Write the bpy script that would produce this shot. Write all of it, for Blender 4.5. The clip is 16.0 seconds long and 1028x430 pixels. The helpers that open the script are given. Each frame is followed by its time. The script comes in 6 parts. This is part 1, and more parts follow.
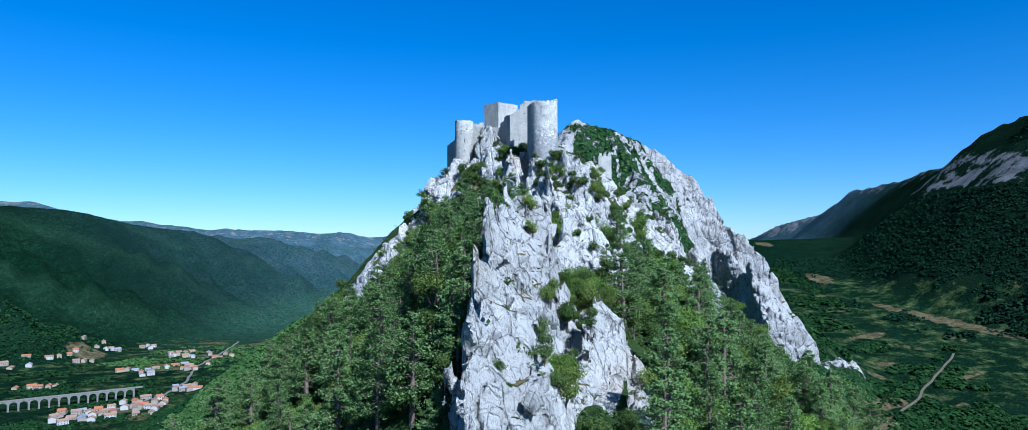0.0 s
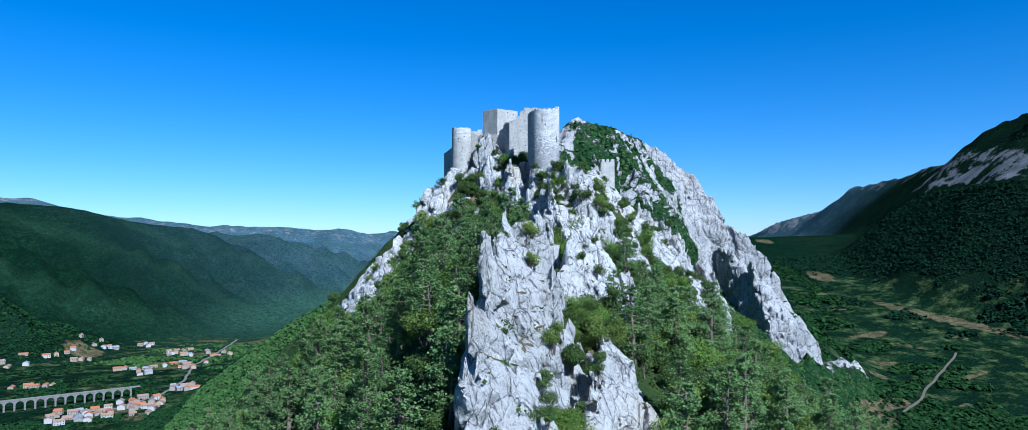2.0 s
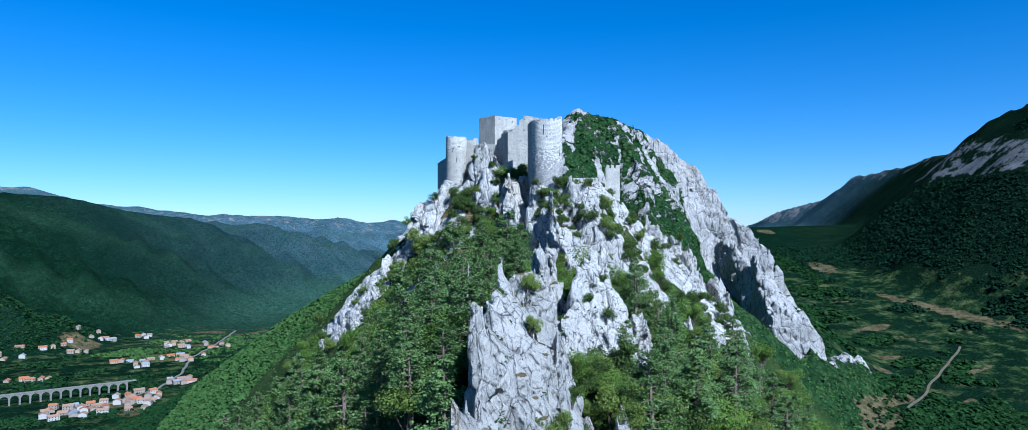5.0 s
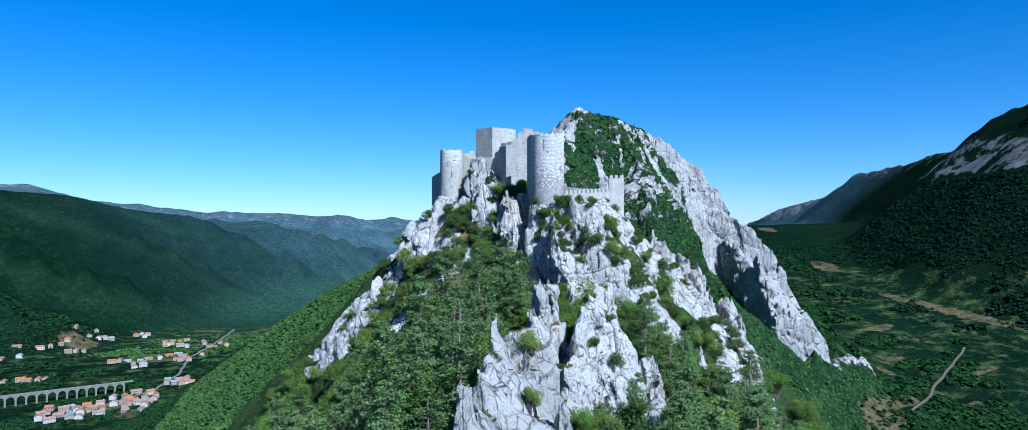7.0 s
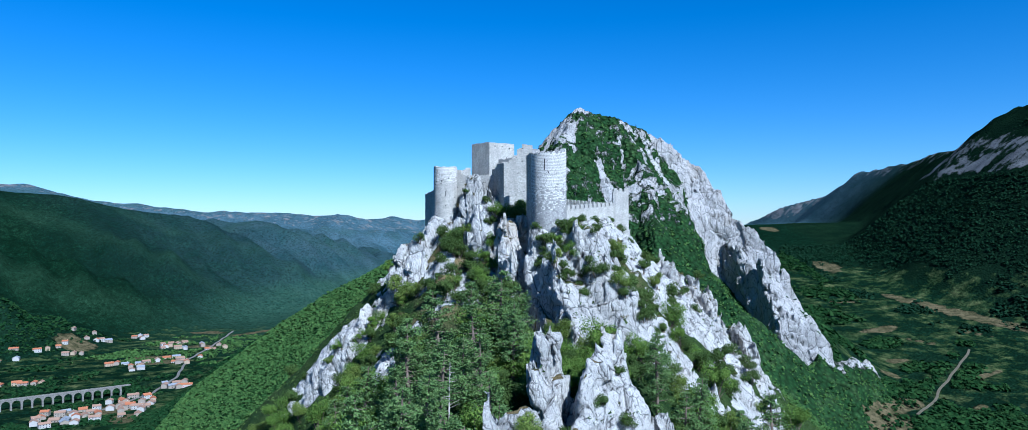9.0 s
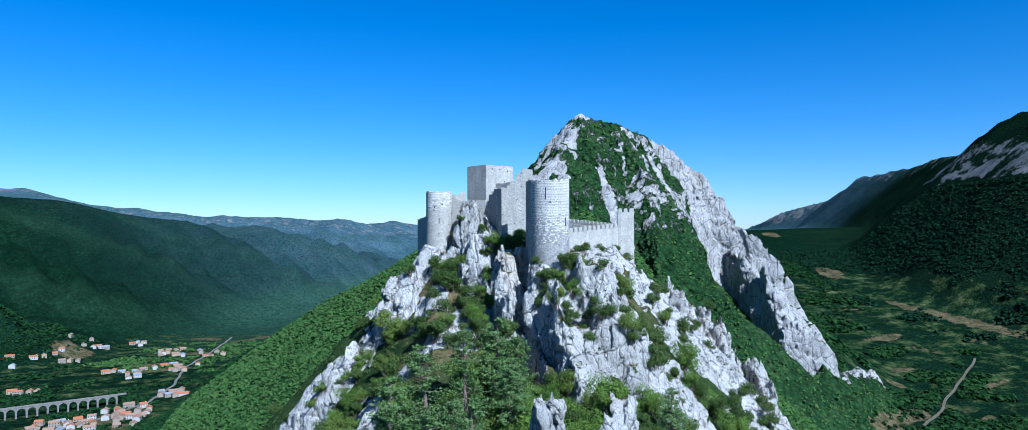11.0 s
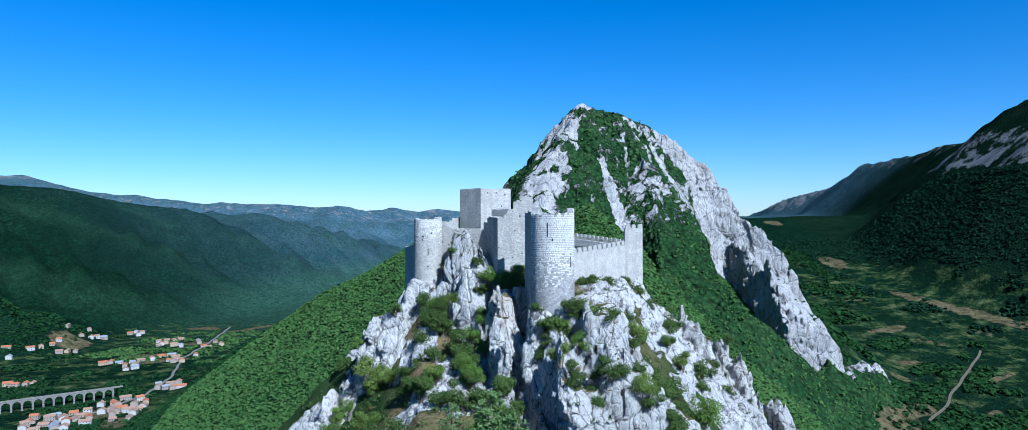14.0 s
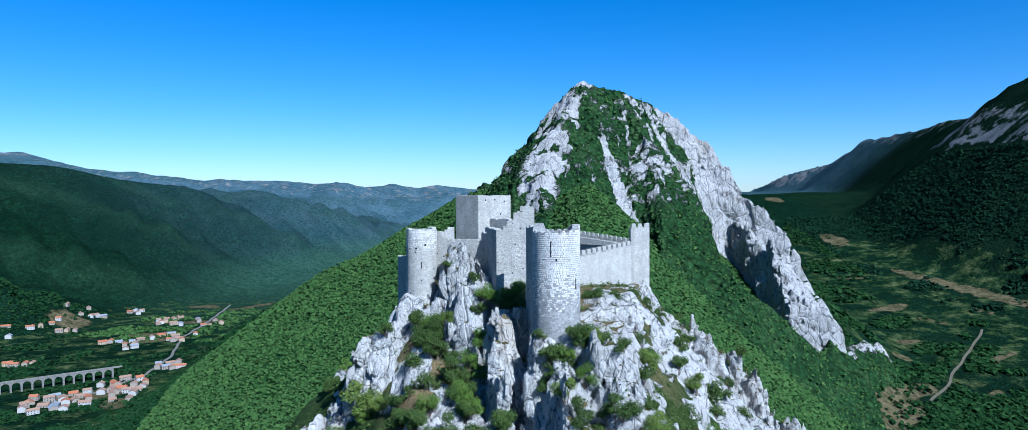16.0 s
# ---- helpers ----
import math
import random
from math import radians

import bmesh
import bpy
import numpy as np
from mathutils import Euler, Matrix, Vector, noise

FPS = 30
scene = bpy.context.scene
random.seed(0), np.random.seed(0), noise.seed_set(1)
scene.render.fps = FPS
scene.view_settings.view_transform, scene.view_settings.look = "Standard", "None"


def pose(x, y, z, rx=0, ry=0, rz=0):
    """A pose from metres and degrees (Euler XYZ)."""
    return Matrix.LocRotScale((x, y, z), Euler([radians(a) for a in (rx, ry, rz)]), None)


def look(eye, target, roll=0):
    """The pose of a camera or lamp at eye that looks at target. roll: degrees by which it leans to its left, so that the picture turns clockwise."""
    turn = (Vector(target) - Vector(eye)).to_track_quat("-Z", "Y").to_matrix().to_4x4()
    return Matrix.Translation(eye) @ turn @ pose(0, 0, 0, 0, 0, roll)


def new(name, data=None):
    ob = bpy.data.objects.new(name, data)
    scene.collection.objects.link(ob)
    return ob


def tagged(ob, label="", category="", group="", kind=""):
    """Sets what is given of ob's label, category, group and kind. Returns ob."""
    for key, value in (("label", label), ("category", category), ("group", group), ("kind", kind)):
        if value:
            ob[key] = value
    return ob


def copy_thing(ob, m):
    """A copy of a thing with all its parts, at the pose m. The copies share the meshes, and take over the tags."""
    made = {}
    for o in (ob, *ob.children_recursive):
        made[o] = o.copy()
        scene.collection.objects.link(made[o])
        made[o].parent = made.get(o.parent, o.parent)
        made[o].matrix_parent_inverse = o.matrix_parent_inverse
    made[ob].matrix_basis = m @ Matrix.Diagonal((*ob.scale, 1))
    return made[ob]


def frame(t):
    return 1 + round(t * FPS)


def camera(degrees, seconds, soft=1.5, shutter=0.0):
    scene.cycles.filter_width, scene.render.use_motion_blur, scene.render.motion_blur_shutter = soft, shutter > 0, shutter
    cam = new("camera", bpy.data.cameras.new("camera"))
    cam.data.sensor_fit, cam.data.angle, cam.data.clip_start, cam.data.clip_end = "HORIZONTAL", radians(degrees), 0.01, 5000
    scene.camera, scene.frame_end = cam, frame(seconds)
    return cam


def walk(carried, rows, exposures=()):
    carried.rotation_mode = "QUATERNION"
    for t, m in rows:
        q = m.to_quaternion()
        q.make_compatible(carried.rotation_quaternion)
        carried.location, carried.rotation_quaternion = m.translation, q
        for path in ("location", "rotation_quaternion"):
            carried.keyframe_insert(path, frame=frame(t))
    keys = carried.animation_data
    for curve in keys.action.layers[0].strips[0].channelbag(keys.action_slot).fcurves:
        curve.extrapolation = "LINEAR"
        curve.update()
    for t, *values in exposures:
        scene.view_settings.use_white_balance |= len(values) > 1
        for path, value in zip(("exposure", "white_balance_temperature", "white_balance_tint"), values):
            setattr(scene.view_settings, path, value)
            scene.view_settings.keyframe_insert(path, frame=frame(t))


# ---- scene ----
cam = camera(70.0, 16.0, 0.55)
PATH = [
    (0, (2.106, -193.996, -39.863), (2.001, -192.002, -39.76), -0.1),
    (0.5, (1.938, -191.473, -38.638), (1.833, -189.478, -38.536), -0.2),
    (1, (1.779, -189.383, -37.454), (1.675, -187.388, -37.356), -0.1),
    (1.5, (1.693, -187.145, -36.176), (1.589, -185.15, -36.08), -0.1),
    (2, (1.624, -184.981, -34.885), (1.52, -182.986, -34.794), -0.1),
    (2.5, (1.576, -183.14, -33.508), (1.472, -181.144, -33.426), -0.1),
    (3, (1.459, -181.036, -32.017), (1.355, -179.041, -31.944), -0.1),
    (3.5, (1.317, -178.113, -30.763), (1.214, -176.117, -30.692), -0.1),
    (4, (1.234, -175.132, -29.571), (1.131, -173.136, -29.504), -0.1),
    (6.5, (1.02, -162.065, -22.358), (0.915, -160.068, -22.31), -0.1),
    (7, (0.995, -158.87, -21.063), (0.89, -156.873, -21.016), -0.1),
    (7.5, (0.923, -156.174, -19.473), (0.818, -154.177, -19.429), -0.2),
    (8, (0.865, -153.657, -18.021), (0.76, -151.66, -17.983), -0.2),
    (8.5, (0.787, -150.616, -16.537), (0.682, -148.619, -16.499), -0.2),
    (9, (0.796, -147.193, -15.438), (0.69, -145.196, -15.396), -0.2),
    (11.5, (0.538, -132.368, -8.247), (0.43, -130.371, -8.195), -0.2),
    (12, (0.477, -129.365, -6.728), (0.369, -127.369, -6.677), -0.3),
    (12.5, (0.381, -126.557, -5.403), (0.273, -124.561, -5.358), -0.2),
    (13, (0.132, -123.844, -3.932), (0.024, -121.847, -3.896), -0.2),
    (13.5, (0.095, -121.121, -2.477), (-0.013, -119.124, -2.45), -0.2),
    (14, (0.251, -118.835, -0.876), (0.142, -116.838, -0.864), -0.2),
    (14.5, (0.091, -116.114, 0.614), (-0.018, -114.117, 0.612), -0.2),
    (15, (0.013, -113.946, 2.225), (-0.097, -111.949, 2.2), -0.2),
    (15.5, (-0.202, -111.547, 3.696), (-0.312, -109.551, 3.652), -0.2),
    (16, (-0.313, -108.52, 5.354), (-0.422, -106.524, 5.298), -0.3),
]
walk(cam, [(t, look(eye, target, roll)) for t, eye, target, roll in PATH],
     [(0, 0.97, 4800, 9), (16, 0.97, 4800, 9)])

# ---- world, sun, exposure ----
SUN_DIR = Vector((0.43, -0.592, 0.682)).normalized()      # from the place towards the sun
world = bpy.data.worlds.new("sky")
scene.world = world
world.use_nodes = True
wn = world.node_tree.nodes
sky = wn.new("ShaderNodeTexSky")
sky.sky_type, sky.sun_disc = "NISHITA", False
sky.sun_elevation = math.asin(SUN_DIR.z)
sky.sun_rotation = math.atan2(SUN_DIR.x, SUN_DIR.y)
sky.altitude, sky.air_density, sky.dust_density, sky.ozone_density = 700, 1.0, 0.2, 6.0
deep = wn.new("ShaderNodeHueSaturation")
deep.inputs["Saturation"].default_value = 1.28
world.node_tree.links.new(sky.outputs[0], deep.inputs["Color"])
world.node_tree.links.new(deep.outputs[0], wn["Background"].inputs[0])
wn["Background"].inputs[1].default_value = 0.0580
sun_data = bpy.data.lights.new("sun", "SUN")
sun_data.energy, sun_data.angle, sun_data.color = 5.0, radians(0.5), (1.0, 0.945, 0.85)
sun = new("sun", sun_data)
sun.matrix_world = look(SUN_DIR * 100, (0, 0, 0))


# ---- materials ----
class Nodes:
    """A node material with short ways to add and join nodes."""

    def __init__(self, name, rough=0.9, spec=0.25):
        self.mat = bpy.data.materials.new(name)
        self.mat.use_nodes = True
        self.tree = self.mat.node_tree
        self.out = self.tree.nodes["Principled BSDF"]
        self.out.inputs["Roughness"].default_value = rough
        self.out.inputs["Specular IOR Level"].default_value = spec
        self.coord = self.tree.nodes.new("ShaderNodeTexCoord").outputs["Object"]
        self.geo = self.tree.nodes.new("ShaderNodeNewGeometry")

    def add(self, kind, ins=(), **props):
        node = self.tree.nodes.new(kind)
        for k, v in props.items():
            setattr(node, k, v)
        for k, v in (ins.items() if isinstance(ins, dict) else enumerate(ins)):
            if isinstance(v, bpy.types.NodeSocket):
                self.tree.links.new(v, node.inputs[k])
            elif v is not None:
                node.inputs[k].default_value = v
        return node

    def stretch(self, scale, rot=(0, 0, 0), source=None):
        return self.add("ShaderNodeMapping", {0: source or self.coord, "Rotation": rot, "Scale": scale}).outputs[0]

    def noise(self, scale, detail=5, rough=0.55, vec=None, distort=0.0):
        return self.add("ShaderNodeTexNoise", {"Vector": vec or self.coord, "Scale": scale, "Detail": detail, "Roughness": rough, "Distortion": distort}).outputs[0]

    def cells(self, scale, vec=None, feature="F1", out="Distance"):
        return self.add("ShaderNodeTexVoronoi", {"Vector": vec or self.coord, "Scale": scale}, feature=feature).outputs[out]

    def ramp(self, fac, *stops):
        node = self.add("ShaderNodeValToRGB", {0: fac})
        els = node.color_ramp.elements
        while len(els) < len(stops):
            els.new(0.5)
        for e, (p, c) in zip(els, stops):
            e.position, e.color = p, (*((c, c, c) if isinstance(c, (int, float)) else c), 1)
        return node.outputs[0]

    def mix(self, fac, a, b, how="MIX"):
        return self.add("ShaderNodeMixRGB", {0: fac, 1: a if isinstance(a, bpy.types.NodeSocket) else (*a, 1), 2: b if isinstance(b, bpy.types.NodeSocket) else (*b, 1)}, blend_type=how).outputs[0]

    def math(self, op, a, b=0.0):
        return self.add("ShaderNodeMath", (a, b), operation=op).outputs[0]

    def attr(self, name):
        return self.add("ShaderNodeAttribute", attribute_name=name).outputs["Fac"]

    def finish(self, colour, height=None, dist=0.1, strength=0.6):
        if isinstance(colour, bpy.types.NodeSocket):
            self.tree.links.new(colour, self.out.inputs["Base Color"])
        else:
            self.out.inputs["Base Color"].default_value = (*colour, 1)
        if height is not None:
            b = self.add("ShaderNodeBump", {"Height": height, "Distance": dist, "Strength": strength})
            self.tree.links.new(b.outputs[0], self.out.inputs["Normal"])
        return self.mat


def limestone_nodes(n, unit):
    """Pale grey limestone with dark pits, short angular cracks and ochre stains; unit: metres of its main grain."""
    k = 1.0 / unit
    upright = n.stretch((1, 1, 0.45), (0.25, 0.2, 0))
    big = n.noise(0.22 * k, 6, 0.55, upright, 0.3)
    mid = n.noise(1.1 * k, 9, 0.66, upright, 0.4)
    fine = n.noise(5.0 * k, 8, 0.74, n.stretch((1, 1, 0.6)))
    pit = n.noise(14.0 * k, 6, 0.72)
    bent = n.mix(0.30 * unit, n.stretch((1, 1, 0.55), (0.135, 0.225, 0.27)), n.add("ShaderNodeTexNoise", {"Vector": n.coord, "Scale": 1.2 * k, "Detail": 6.0, "Roughness": 0.65}).outputs["Color"], "ADD")
    crack = n.cells(0.42 * k, bent, "DISTANCE_TO_EDGE")
    joint = n.cells(1.5 * k, bent, "DISTANCE_TO_EDGE")
    colour = n.ramp(big, (0.30, (0.37, 0.357, 0.325)), (0.5, (0.485, 0.468, 0.432)), (0.7, (0.555, 0.537, 0.50)))
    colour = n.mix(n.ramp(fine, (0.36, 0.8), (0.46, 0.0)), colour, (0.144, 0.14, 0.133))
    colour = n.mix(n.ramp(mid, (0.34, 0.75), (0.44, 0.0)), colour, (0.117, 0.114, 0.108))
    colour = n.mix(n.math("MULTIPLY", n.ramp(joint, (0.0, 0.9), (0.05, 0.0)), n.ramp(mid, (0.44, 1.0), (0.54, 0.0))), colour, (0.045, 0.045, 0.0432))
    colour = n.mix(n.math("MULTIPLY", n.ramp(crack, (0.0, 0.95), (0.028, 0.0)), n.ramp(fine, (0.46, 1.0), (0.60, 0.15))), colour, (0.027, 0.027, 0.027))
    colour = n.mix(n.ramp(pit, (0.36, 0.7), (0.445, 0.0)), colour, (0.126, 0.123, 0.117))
    stain = n.noise(0.10 * k, 4, 0.6)
    colour = n.mix(n.ramp(stain, (0.58, 0.0), (0.76, 0.4)), colour, (0.333, 0.248, 0.144))
    height = n.math("ADD", n.math("MULTIPLY", mid, 1.2), n.math("ADD", n.math("MULTIPLY", fine, 0.9), n.math("ADD", n.math("MULTIPLY", n.math("MINIMUM", crack, 0.06), 8.0), n.math("MULTIPLY", n.math("MINIMUM", joint, 0.08), 3.0))))
    return colour, height


def scrub_nodes(n, unit):
    """Low herbs, grass and bare soil."""
    k = 1.0 / unit
    a, b = n.noise(0.3 * k, 5, 0.6), n.noise(3.0 * k, 6, 0.7)
    colour = n.ramp(a, (0.26, (0.0255, 0.045, 0.0112)), (0.38, (0.0562, 0.0713, 0.0195)), (0.50, (0.195, 0.139, 0.0713)))
    green = n.ramp(a, (0.32, (0.018, 0.039, 0.0105)), (0.6, (0.0413, 0.0638, 0.018)))
    colour = n.mix(n.attr("soil"), green, colour)
    colour = n.mix(n.ramp(b, (0.35, 0.6), (0.6, 0.0)), colour, (0.0105, 0.0225, 0.0075))
    return colour, b


def make_cliff(name, unit, forest, grey=1.0):
    n = Nodes(name, 0.95, 0.04)
    rc, rh = limestone_nodes(n, unit)
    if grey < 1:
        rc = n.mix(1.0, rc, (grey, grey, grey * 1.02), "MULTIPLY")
    if forest:
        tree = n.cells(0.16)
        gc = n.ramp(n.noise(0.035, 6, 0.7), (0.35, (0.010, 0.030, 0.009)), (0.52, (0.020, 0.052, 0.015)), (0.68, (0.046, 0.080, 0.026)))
        # dark cell edges: shade between the crowns, put into the colour
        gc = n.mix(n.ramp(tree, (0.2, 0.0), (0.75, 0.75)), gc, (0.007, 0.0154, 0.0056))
        gh = n.math("MULTIPLY", tree, -3.0)
    else:
        gc, gh = scrub_nodes(n, unit)
    rock = n.attr("rock")
    edge = n.math("ADD", rock, n.math("MULTIPLY", n.math("SUBTRACT", n.noise(0.9 / unit, 6, 0.7), 0.5), 0.9))
    fac = n.ramp(edge, (0.45, 0.0), (0.55, 1.0))
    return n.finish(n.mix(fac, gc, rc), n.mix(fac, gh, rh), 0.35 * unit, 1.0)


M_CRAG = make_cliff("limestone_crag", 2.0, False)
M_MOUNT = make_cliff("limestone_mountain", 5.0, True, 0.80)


def make_ground():
    n = Nodes("valley_ground", 1.0, 0.0)
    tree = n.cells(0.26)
    wide = n.noise(0.004, 5, 0.6)
    colour = n.ramp(wide, (0.35, (0.0058, 0.0205, 0.0115)), (0.52, (0.0102, 0.032, 0.0155)), (0.68, (0.0185, 0.045, 0.0215)))
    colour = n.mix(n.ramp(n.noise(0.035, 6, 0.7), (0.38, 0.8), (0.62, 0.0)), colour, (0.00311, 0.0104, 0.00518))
    # crown gaps painted darker, as the shade between trees
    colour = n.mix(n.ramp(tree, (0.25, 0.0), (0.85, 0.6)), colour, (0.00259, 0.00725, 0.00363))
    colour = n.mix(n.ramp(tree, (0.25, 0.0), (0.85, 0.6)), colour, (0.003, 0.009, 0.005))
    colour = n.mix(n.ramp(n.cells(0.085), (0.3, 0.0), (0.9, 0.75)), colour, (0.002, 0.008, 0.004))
    colour = n.mix(n.attr("oakwood"), colour, n.ramp(n.noise(0.25, 6, 0.75), (0.35, (0.014, 0.038, 0.010)), (0.65, (0.031, 0.068, 0.018))))
    # conifers' own dark green, deepened in colour for the slope's shade
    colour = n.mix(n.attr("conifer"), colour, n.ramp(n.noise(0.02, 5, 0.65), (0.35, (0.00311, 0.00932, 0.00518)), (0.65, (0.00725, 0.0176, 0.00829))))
    # distance haze put in as a blue-grey base colour
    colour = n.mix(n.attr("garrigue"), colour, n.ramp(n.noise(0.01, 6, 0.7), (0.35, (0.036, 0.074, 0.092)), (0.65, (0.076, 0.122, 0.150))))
    # haze in the valley, painted as lighter green ground
    colour = n.mix(n.attr("valley_wood"), colour, n.ramp(n.noise(0.05, 7, 0.75), (0.35, (0.020, 0.052, 0.030)), (0.65, (0.052, 0.105, 0.062))))
    # sunlit look of the spur backs, mixed into the colour
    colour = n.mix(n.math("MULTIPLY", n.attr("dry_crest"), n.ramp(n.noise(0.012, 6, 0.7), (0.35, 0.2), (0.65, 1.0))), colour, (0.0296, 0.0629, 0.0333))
    meadow = n.ramp(n.noise(0.03, 5, 0.65), (0.35, (0.018, 0.046, 0.013)), (0.52, (0.042, 0.074, 0.022)), (0.70, (0.092, 0.102, 0.040)))
    open_land = n.ramp(n.math("ADD", n.attr("open"), n.math("MULTIPLY", n.math("SUBTRACT", n.noise(0.03, 7, 0.7), 0.5), 1.1)), (0.44, 0.0), (0.66, 1.0))
    colour = n.mix(open_land, colour, meadow)
    dry = n.ramp(n.math("ADD", n.attr("bare"), n.math("MULTIPLY", n.math("SUBTRACT", n.noise(0.05, 7, 0.7), 0.5), 1.7)), (0.5, 0.0), (0.72, 1.0))
    colour = n.mix(dry, colour, n.ramp(n.noise(0.06, 6, 0.7), (0.3, (0.0311, 0.0337, 0.0135)), (0.7, (0.135, 0.106, 0.057))))
    open_land = n.math("MAXIMUM", open_land, dry)
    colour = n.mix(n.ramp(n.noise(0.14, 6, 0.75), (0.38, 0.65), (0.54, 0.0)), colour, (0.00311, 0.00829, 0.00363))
    stone = n.ramp(n.math("ADD", n.attr("stony"), n.math("MULTIPLY", n.math("SUBTRACT", n.noise(0.026, 7, 0.75, n.stretch((1, 1, 0.35))), 0.5), 1.7)), (0.5, 0.0), (0.56, 1.0))
    colour = n.mix(stone, colour, n.ramp(n.noise(0.03, 5), (0.3, (0.0622, 0.0648, 0.0648)), (0.7, (0.155, 0.155, 0.15))))
    height = n.mix(open_land, n.math("MULTIPLY", tree, -1.0), n.noise(0.3, 2))
    return n.finish(colour, height, 2.2, 0.8)


M_GROUND = make_ground()


# ---- noise on arrays ----
def hash3(ix, iy, iz, seed):
    h = (ix * 374761393 + iy * 668265263 + iz * 2147483647 + seed * 974634777) & 0xFFFFFFFF
    h = ((h ^ (h >> 13)) * 1274126177) & 0xFFFFFFFF
    h = ((h ^ (h >> 16)) * 2246822519) & 0xFFFFFFFF
    return ((h ^ (h >> 15)) & 0xFFFFFF) / float(0xFFFFFF)


def vnoise(x, y, z, seed=0):
    ix, iy, iz = (np.floor(v).astype(np.int64) for v in (x, y, z))
    fx, fy, fz = x - ix, y - iy, z - iz
    fx, fy, fz = (f * f * f * (f * (f * 6 - 15) + 10) for f in (fx, fy, fz))
    total = 0
    for dx in (0, 1):
        for dy in (0, 1):
            for dz in (0, 1):
                w = (fx if dx else 1 - fx) * (fy if dy else 1 - fy) * (fz if dz else 1 - fz)
                total = total + w * hash3(ix + dx, iy + dy, iz + dz, seed)
    return total


def fbm(x, y, z, octaves=4, seed=0, gain=0.5, ridged=False):
    total, amp, norm = 0, 1.0, 0
    for o in range(octaves):
        v = vnoise(x, y, z, seed + o * 17)
        total = total + amp * ((1 - np.abs(2 * v - 1)) if ridged else v)
        norm += amp
        amp *= gain
        x, y, z = 1.6 * x + 1.2 * y + 5.1, -1.2 * x + 1.6 * y + 3.7, 2.0 * z + 1.3
    return total / norm


def blocks(x, y, z, seed, tilt=0.6, crevice=0.0):
    """A fixed number from 0 to 1 for each uneven block of space round the points."""
    ix, iy, iz = (np.floor(v).astype(np.int64) for v in (x, y, z))
    best, second, value = np.full(x.shape, 1e9), np.full(x.shape, 1e9), np.zeros(x.shape)      # each block has its own step and its own tilted face
    for dx in (-1, 0, 1):
        for dy in (-1, 0, 1):
            for dz in (-1, 0, 1):
                cx, cy, cz = ix + dx, iy + dy, iz + dz
                h = [hash3(cx, cy, cz, seed + k) for k in range(3)]
                d = (cx + h[0] - x) ** 2 + (cy + h[1] - y) ** 2 + (cz + h[2] - z) ** 2
                near = d < best
                second = np.minimum(second, np.where(near, best, d))
                best = np.where(near, d, best)
                value = np.where(near, h[0] * 0.5 + h[1] * 0.5 + tilt * ((x - cx - h[0]) * (h[1] - 0.5) + (y - cy - h[1]) * (h[2] - 0.5) + (z - cz - h[2]) * (h[0] - 0.5)), value)
    return value - crevice * smooth(0.17, 0.03, np.sqrt(second) - np.sqrt(best))


def smooth(a, b, v):
    t = np.clip((v - a) / (b - a), 0, 1)
    return t * t * (3 - 2 * t)


def along(points, x, y, gain_left, gain_right=None):
    """Height of a mountain ridge: crest line of (x, y, z), falling to both sides."""
    best = np.full(np.shape(x), -1e9)
    for (ax, ay, az), (bx, by, bz) in zip(points, points[1:]):
        dx, dy = bx - ax, by - ay
        t = np.clip(((x - ax) * dx + (y - ay) * dy) / (dx * dx + dy * dy), 0, 1)
        d = np.hypot(x - ax - t * dx, y - ay - t * dy)
        side = (x - ax) * dy - (y - ay) * dx
        gain = np.where(side > 0, gain_right or gain_left, gain_left)
        best = np.maximum(best, az + t * (bz - az) - gain * d)
    return best


def grid_object(name, xs, ys, height, mat, attrs=(), move=None, label="", category="", flat=False):
    """One sheet over the grid xs, ys; attrs: values for each point by name."""
    X, Y = np.meshgrid(xs, ys)
    Z = height(X, Y)
    P = np.stack((X, Y, Z), -1)
    if move is not None:
        P = move(P)
    ny, nx = X.shape
    i = np.arange(nx * ny).reshape(ny, nx)
    quads = np.stack((i[:-1, :-1], i[:-1, 1:], i[1:, 1:], i[1:, :-1]), -1).reshape(-1, 4)
    me = bpy.data.meshes.new(name)
    me.vertices.add(nx * ny)
    me.vertices.foreach_set("co", P.reshape(-1).astype(np.float32))
    me.loops.add(quads.size)
    me.loops.foreach_set("vertex_index", quads.reshape(-1).astype(np.int32))
    me.polygons.add(len(quads))
    me.polygons.foreach_set("loop_start", (np.arange(len(quads)) * 4).astype(np.int32))
    me.update(calc_edges=True)
    me.polygons.foreach_set("use_smooth", np.full(len(quads), True))
    if flat:
        me.set_sharp_from_angle(angle=radians(30))
    for key, fn in attrs:
        a = me.attributes.new(key, "FLOAT", "POINT")
        a.data.foreach_set("value", fn(P).reshape(-1).astype(np.float32))
    me.materials.append(mat)
    ob = new(name, me)
    return tagged(ob, label, category, kind="structure"), P


def normals_of(P):
    du = np.gradient(P, axis=1)
    dv = np.gradient(P, axis=0)
    n = np.cross(du, dv)
    return n / np.maximum(np.linalg.norm(n, axis=-1, keepdims=True), 1e-9)


# ---- solid rock: a closed skin round a field of distances ----
TABLE = np.random.default_rng(7).random((32, 32, 32, 3)).astype(np.float32)


